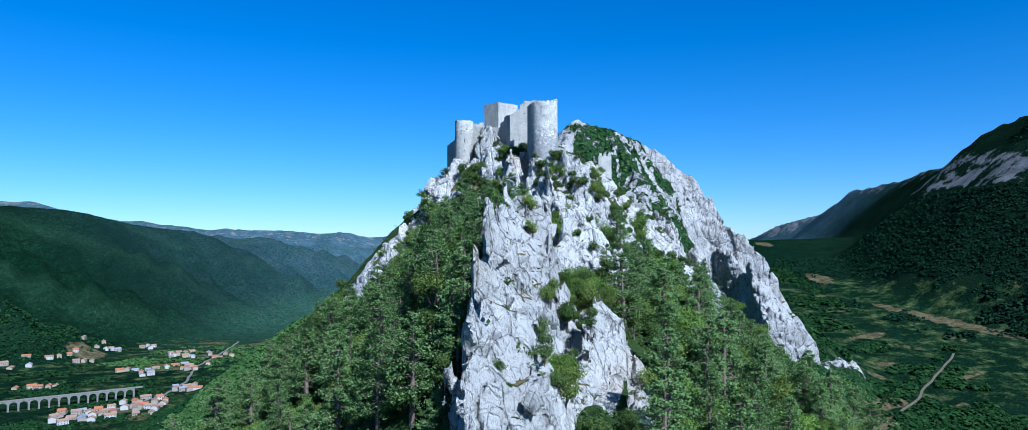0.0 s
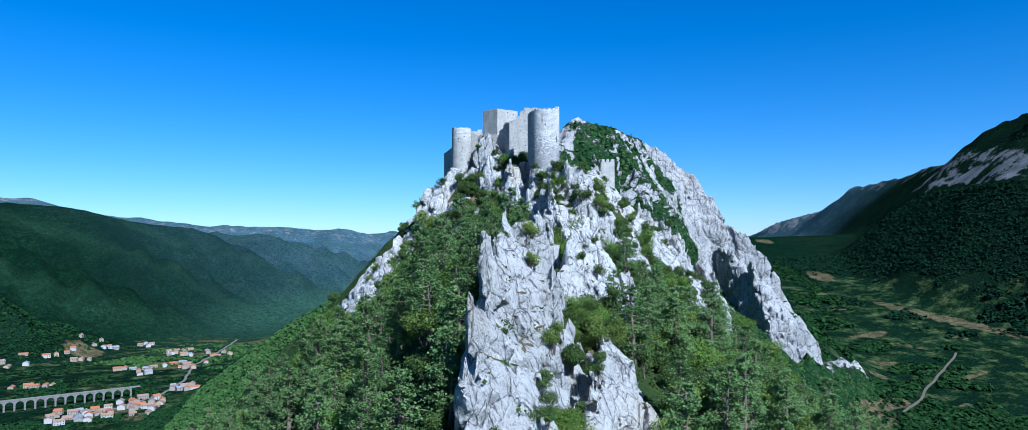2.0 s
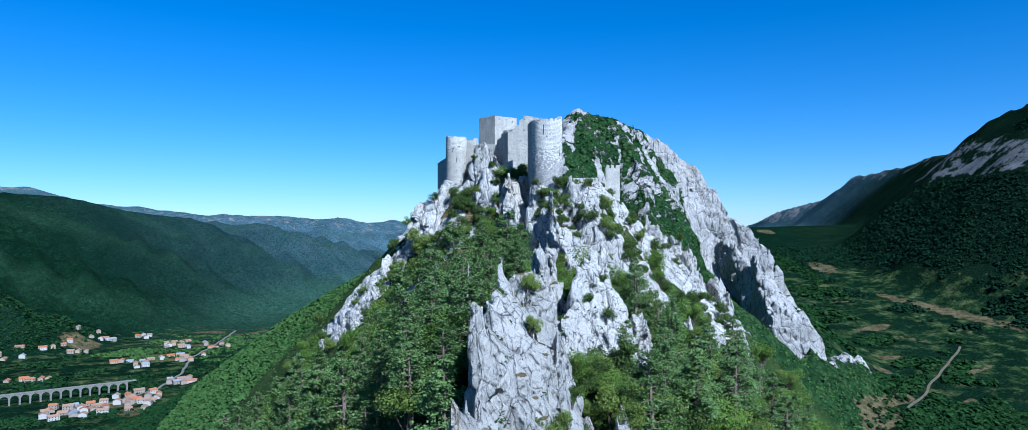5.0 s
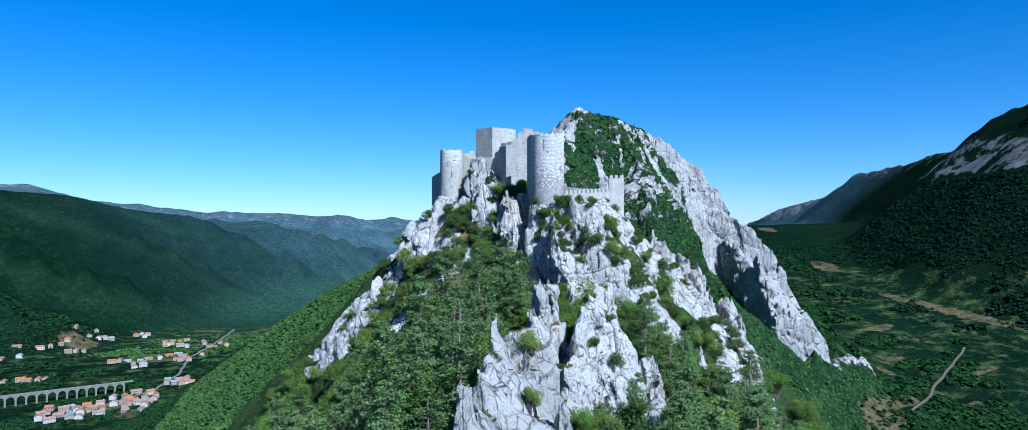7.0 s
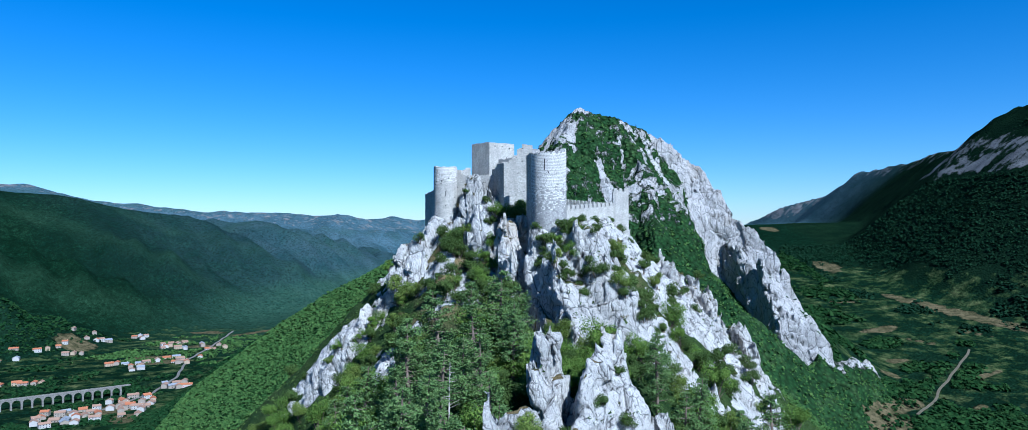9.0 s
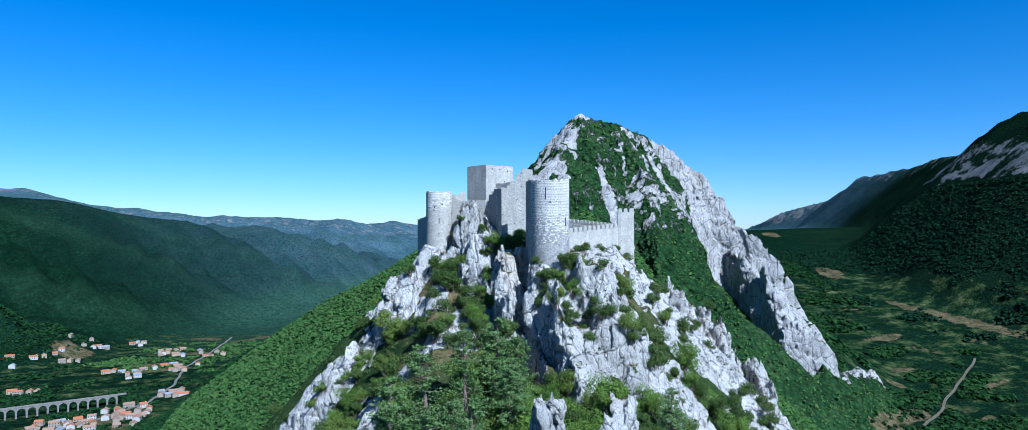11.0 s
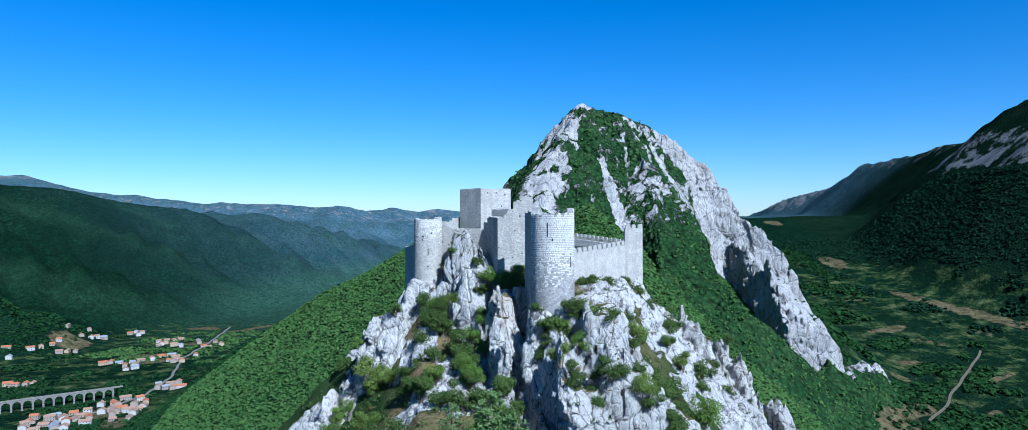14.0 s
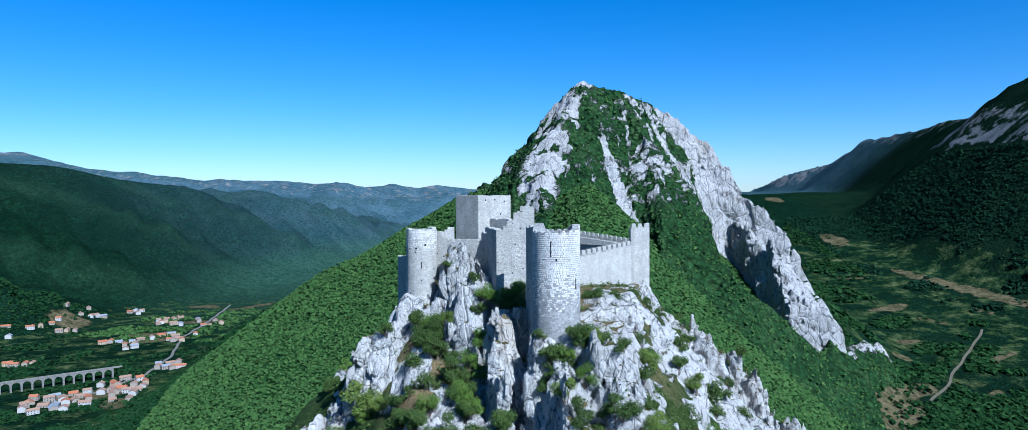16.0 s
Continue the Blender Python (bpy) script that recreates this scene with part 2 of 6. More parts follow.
def tnoise(x, y, z, seed=0, octaves=2, gain=0.5, ridged=False):
    """Smooth noise from the table of random numbers, 0 to 1."""
    total, amp, norm = 0, 1.0, 0
    T = TABLE[..., seed % 3]
    for o in range(octaves):
        px, py, pz = x + 7.3 * seed + 3 * o, y + 3.1 * seed, z + 1.7 * seed
        ix, iy, iz = (np.floor(v).astype(np.int32) for v in (px, py, pz))
        fx, fy, fz = px - ix, py - iy, pz - iz
        fx, fy, fz = (f * f * (3 - 2 * f) for f in (fx, fy, fz))
        v = 0
        for dx in (0, 1):
            for dy in (0, 1):
                for dz in (0, 1):
                    w = (fx if dx else 1 - fx) * (fy if dy else 1 - fy) * (fz if dz else 1 - fz)
                    v = v + w * T[(ix + dx) & 31, (iy + dy) & 31, (iz + dz) & 31]
        total = total + amp * ((1 - np.abs(2 * v - 1)) if ridged else v)
        norm += amp
        amp *= gain
        x, y, z = 1.6 * x + 1.2 * y + 5.1, -1.2 * x + 1.6 * y + 3.7, 2.0 * z + 1.3
    return total / norm


def facets(x, y, z, tilt=0.9, crevice=0.4):
    """Uneven blocks of stone, each with its own step and its own tilted face, parted by crevices."""
    ix, iy, iz = (np.floor(v).astype(np.int32) for v in (x, y, z))
    best, second, value = np.full(x.shape, 1e9), np.full(x.shape, 1e9), np.zeros(x.shape)
    for dx in (-1, 0, 1):
        for dy in (-1, 0, 1):
            for dz in (-1, 0, 1):
                cx, cy, cz = ix + dx, iy + dy, iz + dz
                h = TABLE[cx & 31, cy & 31, cz & 31]
                rx, ry, rz = x - cx - h[:, 0], y - cy - h[:, 1], z - cz - h[:, 2]
                d = rx * rx + ry * ry + rz * rz
                near = d < best
                second = np.minimum(second, np.where(near, best, d))
                best = np.where(near, d, best)
                value = np.where(near, 0.5 * h[:, 0] + 0.5 * h[:, 1] + tilt * (rx * (h[:, 1] - 0.5) + ry * (h[:, 2] - 0.5) + rz * (h[:, 0] - 0.5)), value)
    return value - crevice * smooth(0.20, 0.03, np.sqrt(second) - np.sqrt(best))


def solid_rock(name, xs, ys, zs, height, zone, low, bulge, reach, mat, label, category):
    """A closed skin of rock under height(x, y), where zone holds, down to low, with its faces moved out by bulge(x, y, z). Returns the mesh and the top of each column."""
    X, Y = np.meshgrid(xs, ys, indexing="ij")
    step = xs[1] - xs[0]
    H = height(X, Y)
    gx, gy = np.gradient(H, step)
    slope = np.sqrt(1 + gx * gx + gy * gy)
    slope = np.maximum.reduce([np.roll(np.roll(slope, a, 0), b, 1) for a in (-1, 0, 1) for b in (-1, 0, 1)])
    F = ((H[..., None] - zs) / slope[..., None]).astype(np.float32)
    band = (np.abs(F) < reach) & zone(X, Y, H)[..., None]
    i, j, k = np.nonzero(band)
    F[i, j, k] += bulge(xs[i], ys[j], zs[k]).astype(np.float32)
    F[~zone(X, Y, H)] = -1
    F = np.where(zs < low(X, Y)[..., None], np.minimum(F, (zs - low(X, Y)[..., None])).astype(np.float32), F)
    F[[0, -1]] = F[:, [0, -1]] = F[:, :, [0, -1]] = -1
    top = np.where(F.max(2) > 0, zs[len(zs) - 1 - np.argmax(F[:, :, ::-1] > 0, axis=2)] + 0.3 * step, -1e9)
    inside = F > 0
    n = tuple(v - 1 for v in F.shape)
    corner = lambda A, a, b, c: A[a:a + n[0], b:b + n[1], c:c + n[2]]
    count = sum(corner(inside, a, b, c).astype(np.int8) for a in (0, 1) for b in (0, 1) for c in (0, 1))
    ci, cj, ck = np.nonzero((count > 0) & (count < 8))
    ids = np.full(n, -1, np.int32)
    ids[ci, cj, ck] = np.arange(len(ci))
    acc, hits = np.zeros((len(ci), 3)), np.zeros(len(ci))
    for axis in range(3):
        for a in (0, 1):
            for b in (0, 1):
                o = [a, b]
                o.insert(axis, 0)
                e = list(o)
                e[axis] = 1
                f0, f1 = F[ci + o[0], cj + o[1], ck + o[2]], F[ci + e[0], cj + e[1], ck + e[2]]
                m = (f0 > 0) != (f1 > 0)
                t = np.where(m, f0 / np.where(m, f0 - f1, 1), 0)
                p = np.repeat(np.array(o, float)[None], len(ci), 0)
                p[:, axis] = t
                acc += p * m[:, None]
                hits += m
    p = acc / hits[:, None]
    V = np.stack((xs[ci] + p[:, 0] * step, ys[cj] + p[:, 1] * step, zs[ck] + p[:, 2] * (zs[1] - zs[0])), -1)
    quads = []
    for axis in range(3):
        u, v = [(1, 2), (2, 0), (0, 1)][axis]
        sl0, sl1 = [slice(1, -1)] * 3, [slice(1, -1)] * 3
        sl0[axis], sl1[axis] = slice(0, -1), slice(1, None)
        A, B = inside[tuple(sl0)], inside[tuple(sl1)]
        for sign, m in ((1, A & ~B), (-1, ~A & B)):
            e = np.stack(np.nonzero(m), -1) + 1
            e[:, axis] -= 1
            ring = []
            for du, dv in ((-1, -1), (0, -1), (0, 0), (-1, 0)):
                q = e.copy()
                q[:, u] += du
                q[:, v] += dv
                ring.append(ids[q[:, 0], q[:, 1], q[:, 2]])
            quads.append(np.stack(ring if sign > 0 else ring[::-1], -1))
    quads = np.concatenate(quads)
    group = np.arange(len(V))
    while True:                                                # leave out loose crumbs
        least = group[quads].min(1)
        new_group = group.copy()
        for c in range(4):
            np.minimum.at(new_group, quads[:, c], least)
        new_group = new_group[new_group]
        if (new_group == group).all():
            break
        group = new_group
    sizes = np.bincount(group, minlength=len(V))
    quads = quads[sizes[group[quads[:, 0]]] > 700]
    used = np.unique(quads)
    V = V[used]
    quads = np.searchsorted(used, quads)
    me = bpy.data.meshes.new(name)
    me.vertices.add(len(V))
    me.vertices.foreach_set("co", V.ravel().astype(np.float32))
    me.loops.add(quads.size)
    me.loops.foreach_set("vertex_index", quads.ravel().astype(np.int32))
    me.polygons.add(len(quads))
    me.polygons.foreach_set("loop_start", (np.arange(len(quads)) * 4).astype(np.int32))
    me.update(calc_edges=True)
    me.polygons.foreach_set("use_smooth", np.full(len(quads), True))
    me.set_sharp_from_angle(angle=radians(32))
    nz = np.zeros(3 * len(V))
    me.vertices.foreach_get("normal", nz)
    nz = nz.reshape(-1, 3)[:, 2]
    turf = smooth(0.74, 0.92, nz) * smooth(0.40, 0.56, tnoise(V[:, 0] / (9 * step), V[:, 1] / (9 * step), V[:, 2] / (9 * step), 5, 3))
    me.attributes.new("rock", "FLOAT", "POINT").data.foreach_set("value", (1 - 0.95 * turf).astype(np.float32))
    me.attributes.new("soil", "FLOAT", "POINT").data.foreach_set("value", np.full(len(V), 0.75, np.float32))
    me.materials.append(mat)
    return tagged(new(name, me), label, category, kind="structure"), top


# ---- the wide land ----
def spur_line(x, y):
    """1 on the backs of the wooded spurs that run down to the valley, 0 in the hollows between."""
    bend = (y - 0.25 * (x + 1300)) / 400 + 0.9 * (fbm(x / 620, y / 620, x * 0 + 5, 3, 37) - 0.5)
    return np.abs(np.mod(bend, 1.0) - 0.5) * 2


def land(x, y):
    w = 50 * (fbm(x / 300, y / 300, x * 0, 4, 3) - 0.5) * smooth(300, 900, np.hypot(x, y))
    xw, yw = x + w, y + 40 * (fbm(x / 260, y / 260, x * 0 + 9, 4, 8) - 0.5) * smooth(300, 900, np.hypot(x, y))
    floor = -274 + 0.03 * np.clip(y - 2000, 0, 4000)
    east = -240 + 0.17 * np.clip(y - 850, -400, 1350) + 0.03 * np.clip(x - 500, -500, 600)
    floor = floor + (east - floor) * smooth(60, 320, x)
    ridge = along([(0, -900, -330), (0, -180, -125), (5, -60, -82), (10, 120, -66), (15, 300, -72), (30, 520, -45), (45, 760, 15)], xw, yw, 0.60, 0.86)
    flank = along([(-70, 905, 20), (-136, 936, 0), (-245, 998, -66), (-363, 1121, -114), (-476, 1213, -172), (-640, 1302, -262)], xw, yw, 0.62, 0.62)
    back = along([(60, 1000, 60), (180, 1080, 10), (300, 1250, -70), (430, 1700, -110), (620, 2300, -25), (760, 3000, -20)], xw, yw, 0.75, 0.7)
    left = along([(-1900, 700, 90), (-1900, 1500, 115), (-1734, 2104, 112), (-1574, 2213, 105), (-1468, 2368, 68), (-1289, 2477, 20), (-1130, 2520, -42), (-1000, 2560, -102), (-880, 2600, -162), (-780, 2640, -225)], xw, yw, 0.54)
    second = along([(-1800, 2700, 60), (-1566, 2812, 25), (-1231, 2831, 40), (-1130, 2885, -4), (-970, 2993, -55), (-839, 3149, -108), (-765, 3352, -150)], xw, yw, 0.5)
    spurs = [along(line, xw, yw, 0.58) for line in (
        ((-1734, 2104, 100), (-1450, 2130, 2), (-1200, 2180, -90), (-1000, 2230, -172), (-880, 2260, -240)),
        ((-1900, 1720, 105), (-1550, 1770, -4), (-1280, 1800, -105), (-1080, 1830, -195), (-980, 1850, -250)),
        ((-1900, 1330, 100), (-1500, 1400, -34), (-1250, 1430, -135), (-1090, 1450, -228)),
        ((-1900, 960, 90), (-1480, 1080, -60), (-1260, 1140, -165), (-1150, 1180, -240)),
        ((-1400, 2830, 45), (-1130, 2770, -25), (-950, 2790, -95), (-820, 2830, -170), (-740, 2850, -235)))]
    spur = np.maximum.reduce(spurs)
    far = along([(-3300, 3300, 290), (-3015, 3740, 248), (-2905, 3745, 258), (-2800, 3750, 197), (-2480, 3770, 147), (-1945, 3800, 97), (-1590, 3820, 93), (-1230, 3835, 79), (-1005, 3935, 40)], xw, yw, 0.34)
    rim = along([(-1500, 4200, 20), (-950, 4240, 68), (-840, 4240, 48), (-700, 4280, 66), (-590, 4280, 48), (0, 4350, 10), (900, 4350, 0)], xw, yw, 0.4)
    right = along([(1750, 500, 60), (1450, 1100, 260), (1230, 1560, 325), (1160, 1766, 290), (1143, 1864, 250), (1225, 2169, 228), (1335, 2676, 234), (1270, 2972, 218), (1235, 3269, 145), (1107, 3461, 90), (1005, 3654, 28)], xw, yw, 0.88, 0.5)
    z = floor
    for r, k in ((ridge, 16), (flank, 16), (back, 18), (left, 30), (second, 30), (spur, 22), (far, 30), (rim, 20), (right, 26)):
        h = np.clip(0.5 + 0.5 * (r - z) / k, 0, 1)
        z = z + (r - z) * h + k * h * (1 - h)
    high = smooth(-262, -170, z) * smooth(200, 900, np.hypot(x, y))
    crest = spur_line(x, y)
    side_spur = np.abs(np.mod((y + 0.9 * x) / 150 + 1.6 * fbm(x / 300, y / 300, x * 0 + 3, 2, 39), 1.0) - 0.5) * 2
    z = z + high * smooth(-560, -900, x) * smooth(30, -70, z) * (40 * (smooth(0.0, 1.0, crest) - 0.5) + 34 * (side_spur - 0.5))
    z = z + high * (18 + 22 * smooth(-600, -1200, x)) * (fbm(x / 260, y / 260, x * 0 + 2, 5, 31, ridged=True) - 0.55)
    return z - 22 * smooth(420, 130, np.hypot(x, y))


def spread(lo, hi, mid, n, power):
    """Numbers from lo to hi, closest together at mid."""
    a = mid - (mid - lo) * np.linspace(1, 0, int(n * 0.5)) ** power
    b = mid + (hi - mid) * np.linspace(0, 1, n - int(n * 0.5) + 1)[1:] ** power
    return np.concatenate((a, b))


def patch(x, y, cx, cy, rx, ry, turn=0.0):
    """1 inside an oval field, 0 well outside it."""
    c, q = math.cos(radians(turn)), math.sin(radians(turn))
    u, v = ((x - cx) * c + (y - cy) * q) / rx, (-(x - cx) * q + (y - cy) * c) / ry
    return smooth(1.25, 0.8, np.hypot(u, v))


def open_land(P):
    x, y, z = P[..., 0], P[..., 1], P[..., 2]
    v = smooth(-258, -268, z) * smooth(-470, -560, x) * smooth(500, 700, y) * smooth(2100, 1700, y) * 0.46
    r = smooth(330, 400, x) * smooth(1150, 850, x - 0.2 * (y - 900)) * smooth(640, 900, y) * smooth(2200, 1500, y) * smooth(-60, -110, z) * 0.47
    return np.maximum(v, r)


def bare_land(P):
    """Fields of straw and dry earth."""
    x, y = P[..., 0], P[..., 1]
    east = ((385, 775, 74, 40, 40), (460, 835, 26, 16, 30), (735, 1240, 150, 24, -63), (640, 1610, 26, 60, 0), (662, 2140, 26, 46, 0), (617, 932, 34, 8, 30), (560, 1150, 40, 14, 20), (520, 1000, 22, 9, 20), (600, 1085, 26, 8, -40), (480, 930, 18, 9, 0), (700, 1120, 30, 8, -50), (560, 1320, 30, 10, 10), (430, 700, 30, 15, 30), (540, 820, 16, 8, 50))
    west = ((-590, 845, 22, 30, 20), (-760, 1700, 16, 80, -25), (-880, 1690, 50, 22, 0), (-820, 1330, 60, 16, 30), (-655, 880, 60, 30, 40), (-775, 1270, 60, 24, 30), (-810, 1470, 60, 20, 10), (-1035, 1400, 40, 40, 0))
    return np.maximum.reduce([patch(x, y, *f) for f in east + west])


def stony_land(P):
    x, y, z = P[..., 0], P[..., 1], P[..., 2]
    crags = 0.52 * smooth(85, 125, z) * smooth(270, 190, z) * smooth(880, 960, x) * smooth(2050, 1900, y) * smooth(1300, 1500, y)
    rim = 0.43 * smooth(150, 205, z) * smooth(1980, 2150, y) * smooth(900, 1000, x)
    rim = np.maximum(rim, 0.55 * smooth(0, 60, z) * smooth(3100, 3300, y) * smooth(700, 900, x))
    faces = 0.43 * smooth(-90, -10, z) * smooth(3500, 3700, y) * smooth(300, 0, x)
    tops = 0.55 * smooth(205, 235, z) * smooth(-2500, -2700, x)
    return np.maximum.reduce([crags, rim, faces, tops])


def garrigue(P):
    """Bluish haze painted over thin grey limestone scrub: sparse on the nearer hills, all over the far plateau."""
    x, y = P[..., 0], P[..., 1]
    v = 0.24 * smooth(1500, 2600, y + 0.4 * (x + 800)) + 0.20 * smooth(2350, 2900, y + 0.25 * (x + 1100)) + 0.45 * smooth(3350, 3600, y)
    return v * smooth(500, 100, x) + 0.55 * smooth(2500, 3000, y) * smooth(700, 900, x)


def valley_wood(P):
    """Haze painted as a paler green over the leafy woods along the river."""
    x, y, z = P[..., 0], P[..., 1], P[..., 2]
    return 0.50 * smooth(1150, 2100, y) * smooth(-170, -235, z - 0.03 * np.clip(y - 2000, 0, None)) * smooth(-1150, -850, x) * smooth(150, 0, x)


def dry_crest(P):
    """Backs of the wooded spurs, made paler as if the sun caught them."""
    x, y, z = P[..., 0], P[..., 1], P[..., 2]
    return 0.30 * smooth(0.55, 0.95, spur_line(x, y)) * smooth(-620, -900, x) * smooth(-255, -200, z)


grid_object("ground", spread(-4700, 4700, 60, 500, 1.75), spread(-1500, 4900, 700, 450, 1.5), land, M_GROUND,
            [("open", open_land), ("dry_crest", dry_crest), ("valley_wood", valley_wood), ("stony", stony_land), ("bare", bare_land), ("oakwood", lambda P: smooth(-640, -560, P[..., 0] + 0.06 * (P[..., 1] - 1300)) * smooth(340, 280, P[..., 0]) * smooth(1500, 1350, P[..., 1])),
             # conifer: also a plain darker tone over the valley beside the slope
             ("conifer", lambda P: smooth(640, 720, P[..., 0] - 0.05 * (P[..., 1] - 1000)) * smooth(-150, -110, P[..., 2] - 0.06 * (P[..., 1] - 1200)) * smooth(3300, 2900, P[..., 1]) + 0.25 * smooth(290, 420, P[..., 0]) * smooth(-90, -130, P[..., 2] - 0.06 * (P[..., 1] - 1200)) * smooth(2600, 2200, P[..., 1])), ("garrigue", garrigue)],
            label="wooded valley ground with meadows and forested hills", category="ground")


# ---- the mountain behind the castle ----
def mountain_forms(x, y):
    """The mountain's body with its green spurs, and its bare rock spine with the buttresses below it."""
    w = 20 * (fbm(x / 70, y / 70, x * 0, 4, 51) - 0.5)
    x, y = x + w, y + 20 * (fbm(x / 70, y / 70, x * 0 + 4, 4, 61) - 0.5)
    body = along([(-150, 950, -10), (-70, 930, 30), (-14, 925, 99), (31, 909, 151), (42, 910, 158), (86, 922, 146), (132, 964, 132), (150, 970, 126)], x, y, 1.15, 1.3)
    front = along([(36, 905, 150), (0, 840, 85), (-12, 760, 22), (-15, 660, -40)], x, y, 1.0)
    mid = along([(100, 930, 140), (118, 850, 70), (125, 760, -10), (125, 680, -75)], x, y, 1.15)
    apron = along([(45, 880, 70), (130, 890, 20), (205, 890, -75), (265, 862, -160), (320, 845, -215)], x, y, 0.95)
    spine = along([(150, 966, 134), (203, 962, 96), (236, 945, 52), (259, 926, 14), (281, 906, -18), (307, 878, -55), (326, 862, -96), (334, 850, -130)], x, y, 2.8, 3.2)
    spine = np.maximum(spine, along([(236, 938, -10.9), (247, 905, -27.4), (260, 870, -47.9), (271, 835.4, -66.8), (273.3, 809.5, -104.3), (274.5, 783.7, -139.7), (275.9, 763.2, -162.8)], x, y, 1.0, 12.0) - 5.0 * np.clip(776 - y, 0, None) - 1.0 * np.clip(x - 332, 0, None))      # fin with a sheer shaded side
    cut = 1.8 * np.clip(x - 348, 0, None)
    foot = along([(273.7, 767.9, -178.7), (302.1, 789.3, -185.4), (336.4, 811.1, -191.3), (393.8, 859.3, -190.9), (430, 885, -202)], x, y, 1.1)
    return np.maximum(foot, np.maximum.reduce([body, front, mid, apron]) - cut - (84 * smooth(165, 232, x) + 55 * smooth(212, 250, x) * smooth(930, 870, y)) * smooth(325, 292, x) * smooth(735, 790, y)), spine - cut


def mountain_height(x, y):
    return np.maximum(*mountain_forms(x, y))


def mountain_ground(x, y):
    green, bare = mountain_forms(x, y)
    return np.maximum(green, np.minimum(bare - 5, green + 6))


def mountain_bulge(x, y, z):
    return (6 * (tnoise(x / 30, y / 30, z / 60, 1, 3, 0.55, True) - 0.6) + 4.5 * (facets(x / 24, y / 24, (z + 0.5 * x) / 44, 0.9, 0.4) - 0.5)
            + 2.4 * (facets(x / 9, y / 9, (z + 0.5 * x) / 13, 0.9, 0.5) - 0.5))


def mountain_rock(P):
    x, y, z = P[..., 0], P[..., 1], P[..., 2]
    n = normals_of(P)
    green, bare = mountain_forms(x, y)
    slabs = smooth(-9, 3, bare - green)
    left_rib = smooth(34, 14, np.abs(x + 18 - 0.30 * (z - 20))) * smooth(-40, 10, z) * smooth(160, 120, z)
    crest = smooth(14, 5, 158 - z + 0.5 * np.abs(x - 42)) 
    scree = smooth(1.3, 0.9, np.abs(x - 63.5 - 0.25 * (76 - z)) / (3.2 + 0.045 * (76 - z))) * smooth(80, 72, z) * smooth(890, 870, y)
    scree = np.maximum(scree, smooth(4.5, 3, np.abs(x - 141 - 0.476 * (90 - z))) * smooth(100, 90, z) * smooth(20, 28, z))
    flutes = smooth(0.58, 0.70, fbm(x / 13, y / 13, z / 80, 4, 91, 0.55, True)) * (0.35 + 0.65 * smooth(-60, 30, z))
    fan = smooth(26, 8, -along([(273.7, 767.9, 0), (336.4, 811.1, 0), (393.8, 859.3, 0), (430, 885, 0)], x, y, 1.0)) * smooth(300, 325, x) * (0.4 + 0.6 * fbm(x / 16, y / 16, x * 0, 4, 97))
    return np.clip(0.58 * fan + 0.12 * smooth(0.60, 0.40, n[..., 2]) + 0.42 * flutes * (0.85 + 0.35 * smooth(70, 110, x)) + 0.72 * slabs * (1 - 0.75 * smooth(0.47, 0.58, fbm(x / 13, y / 13, z / 26, 4, 95)) * smooth(-70, 10, z)) + 0.34 * left_rib + 1.2 * scree + 0.60 * crest, 0, 1)


def mountain_move(P):
    n = normals_of(P)
    x, y, z = P[..., 0], P[..., 1], P[..., 2]
    d = 22 * (fbm(x / 34, y / 34, z / 90, 5, 71, 0.55, True) - 0.6) + 7 * (fbm(x / 9, y / 9, z / 26, 4, 77, 0.6, True) - 0.6)
    sheer = smooth(205, 235, x) * smooth(350, 320, x) * smooth(960, 930, y)
    return P + n * (d * (1 - 0.75 * sheer))[..., None]


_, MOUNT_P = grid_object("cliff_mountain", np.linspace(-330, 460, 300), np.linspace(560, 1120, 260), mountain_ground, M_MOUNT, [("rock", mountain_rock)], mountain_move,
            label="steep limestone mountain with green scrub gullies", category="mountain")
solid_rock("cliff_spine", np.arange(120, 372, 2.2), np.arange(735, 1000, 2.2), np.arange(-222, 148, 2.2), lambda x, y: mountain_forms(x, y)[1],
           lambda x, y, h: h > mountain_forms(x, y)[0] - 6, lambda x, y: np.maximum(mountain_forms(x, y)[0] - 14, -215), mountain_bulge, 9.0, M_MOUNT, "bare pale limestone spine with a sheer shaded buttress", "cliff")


# ---- the castle crag ----
def rib(x, y, cx, cy, top, half_len, half_wid, turn, tilt, side, end_low, end_high):
    """A rock fin: its crest runs along the direction turn (degrees from +x), rising by tilt a metre."""
    c, s = math.cos(radians(turn)), math.sin(radians(turn))
    u, v = (x - cx) * c + (y - cy) * s, -(x - cx) * s + (y - cy) * c
    over = np.abs(u) - half_len
    end = np.where(u > 0, end_high, end_low)
    return top + tilt * np.clip(u, -half_len, half_len) - end * np.clip(over, 0, None) - side * np.clip(np.abs(v) - half_wid, 0, None)


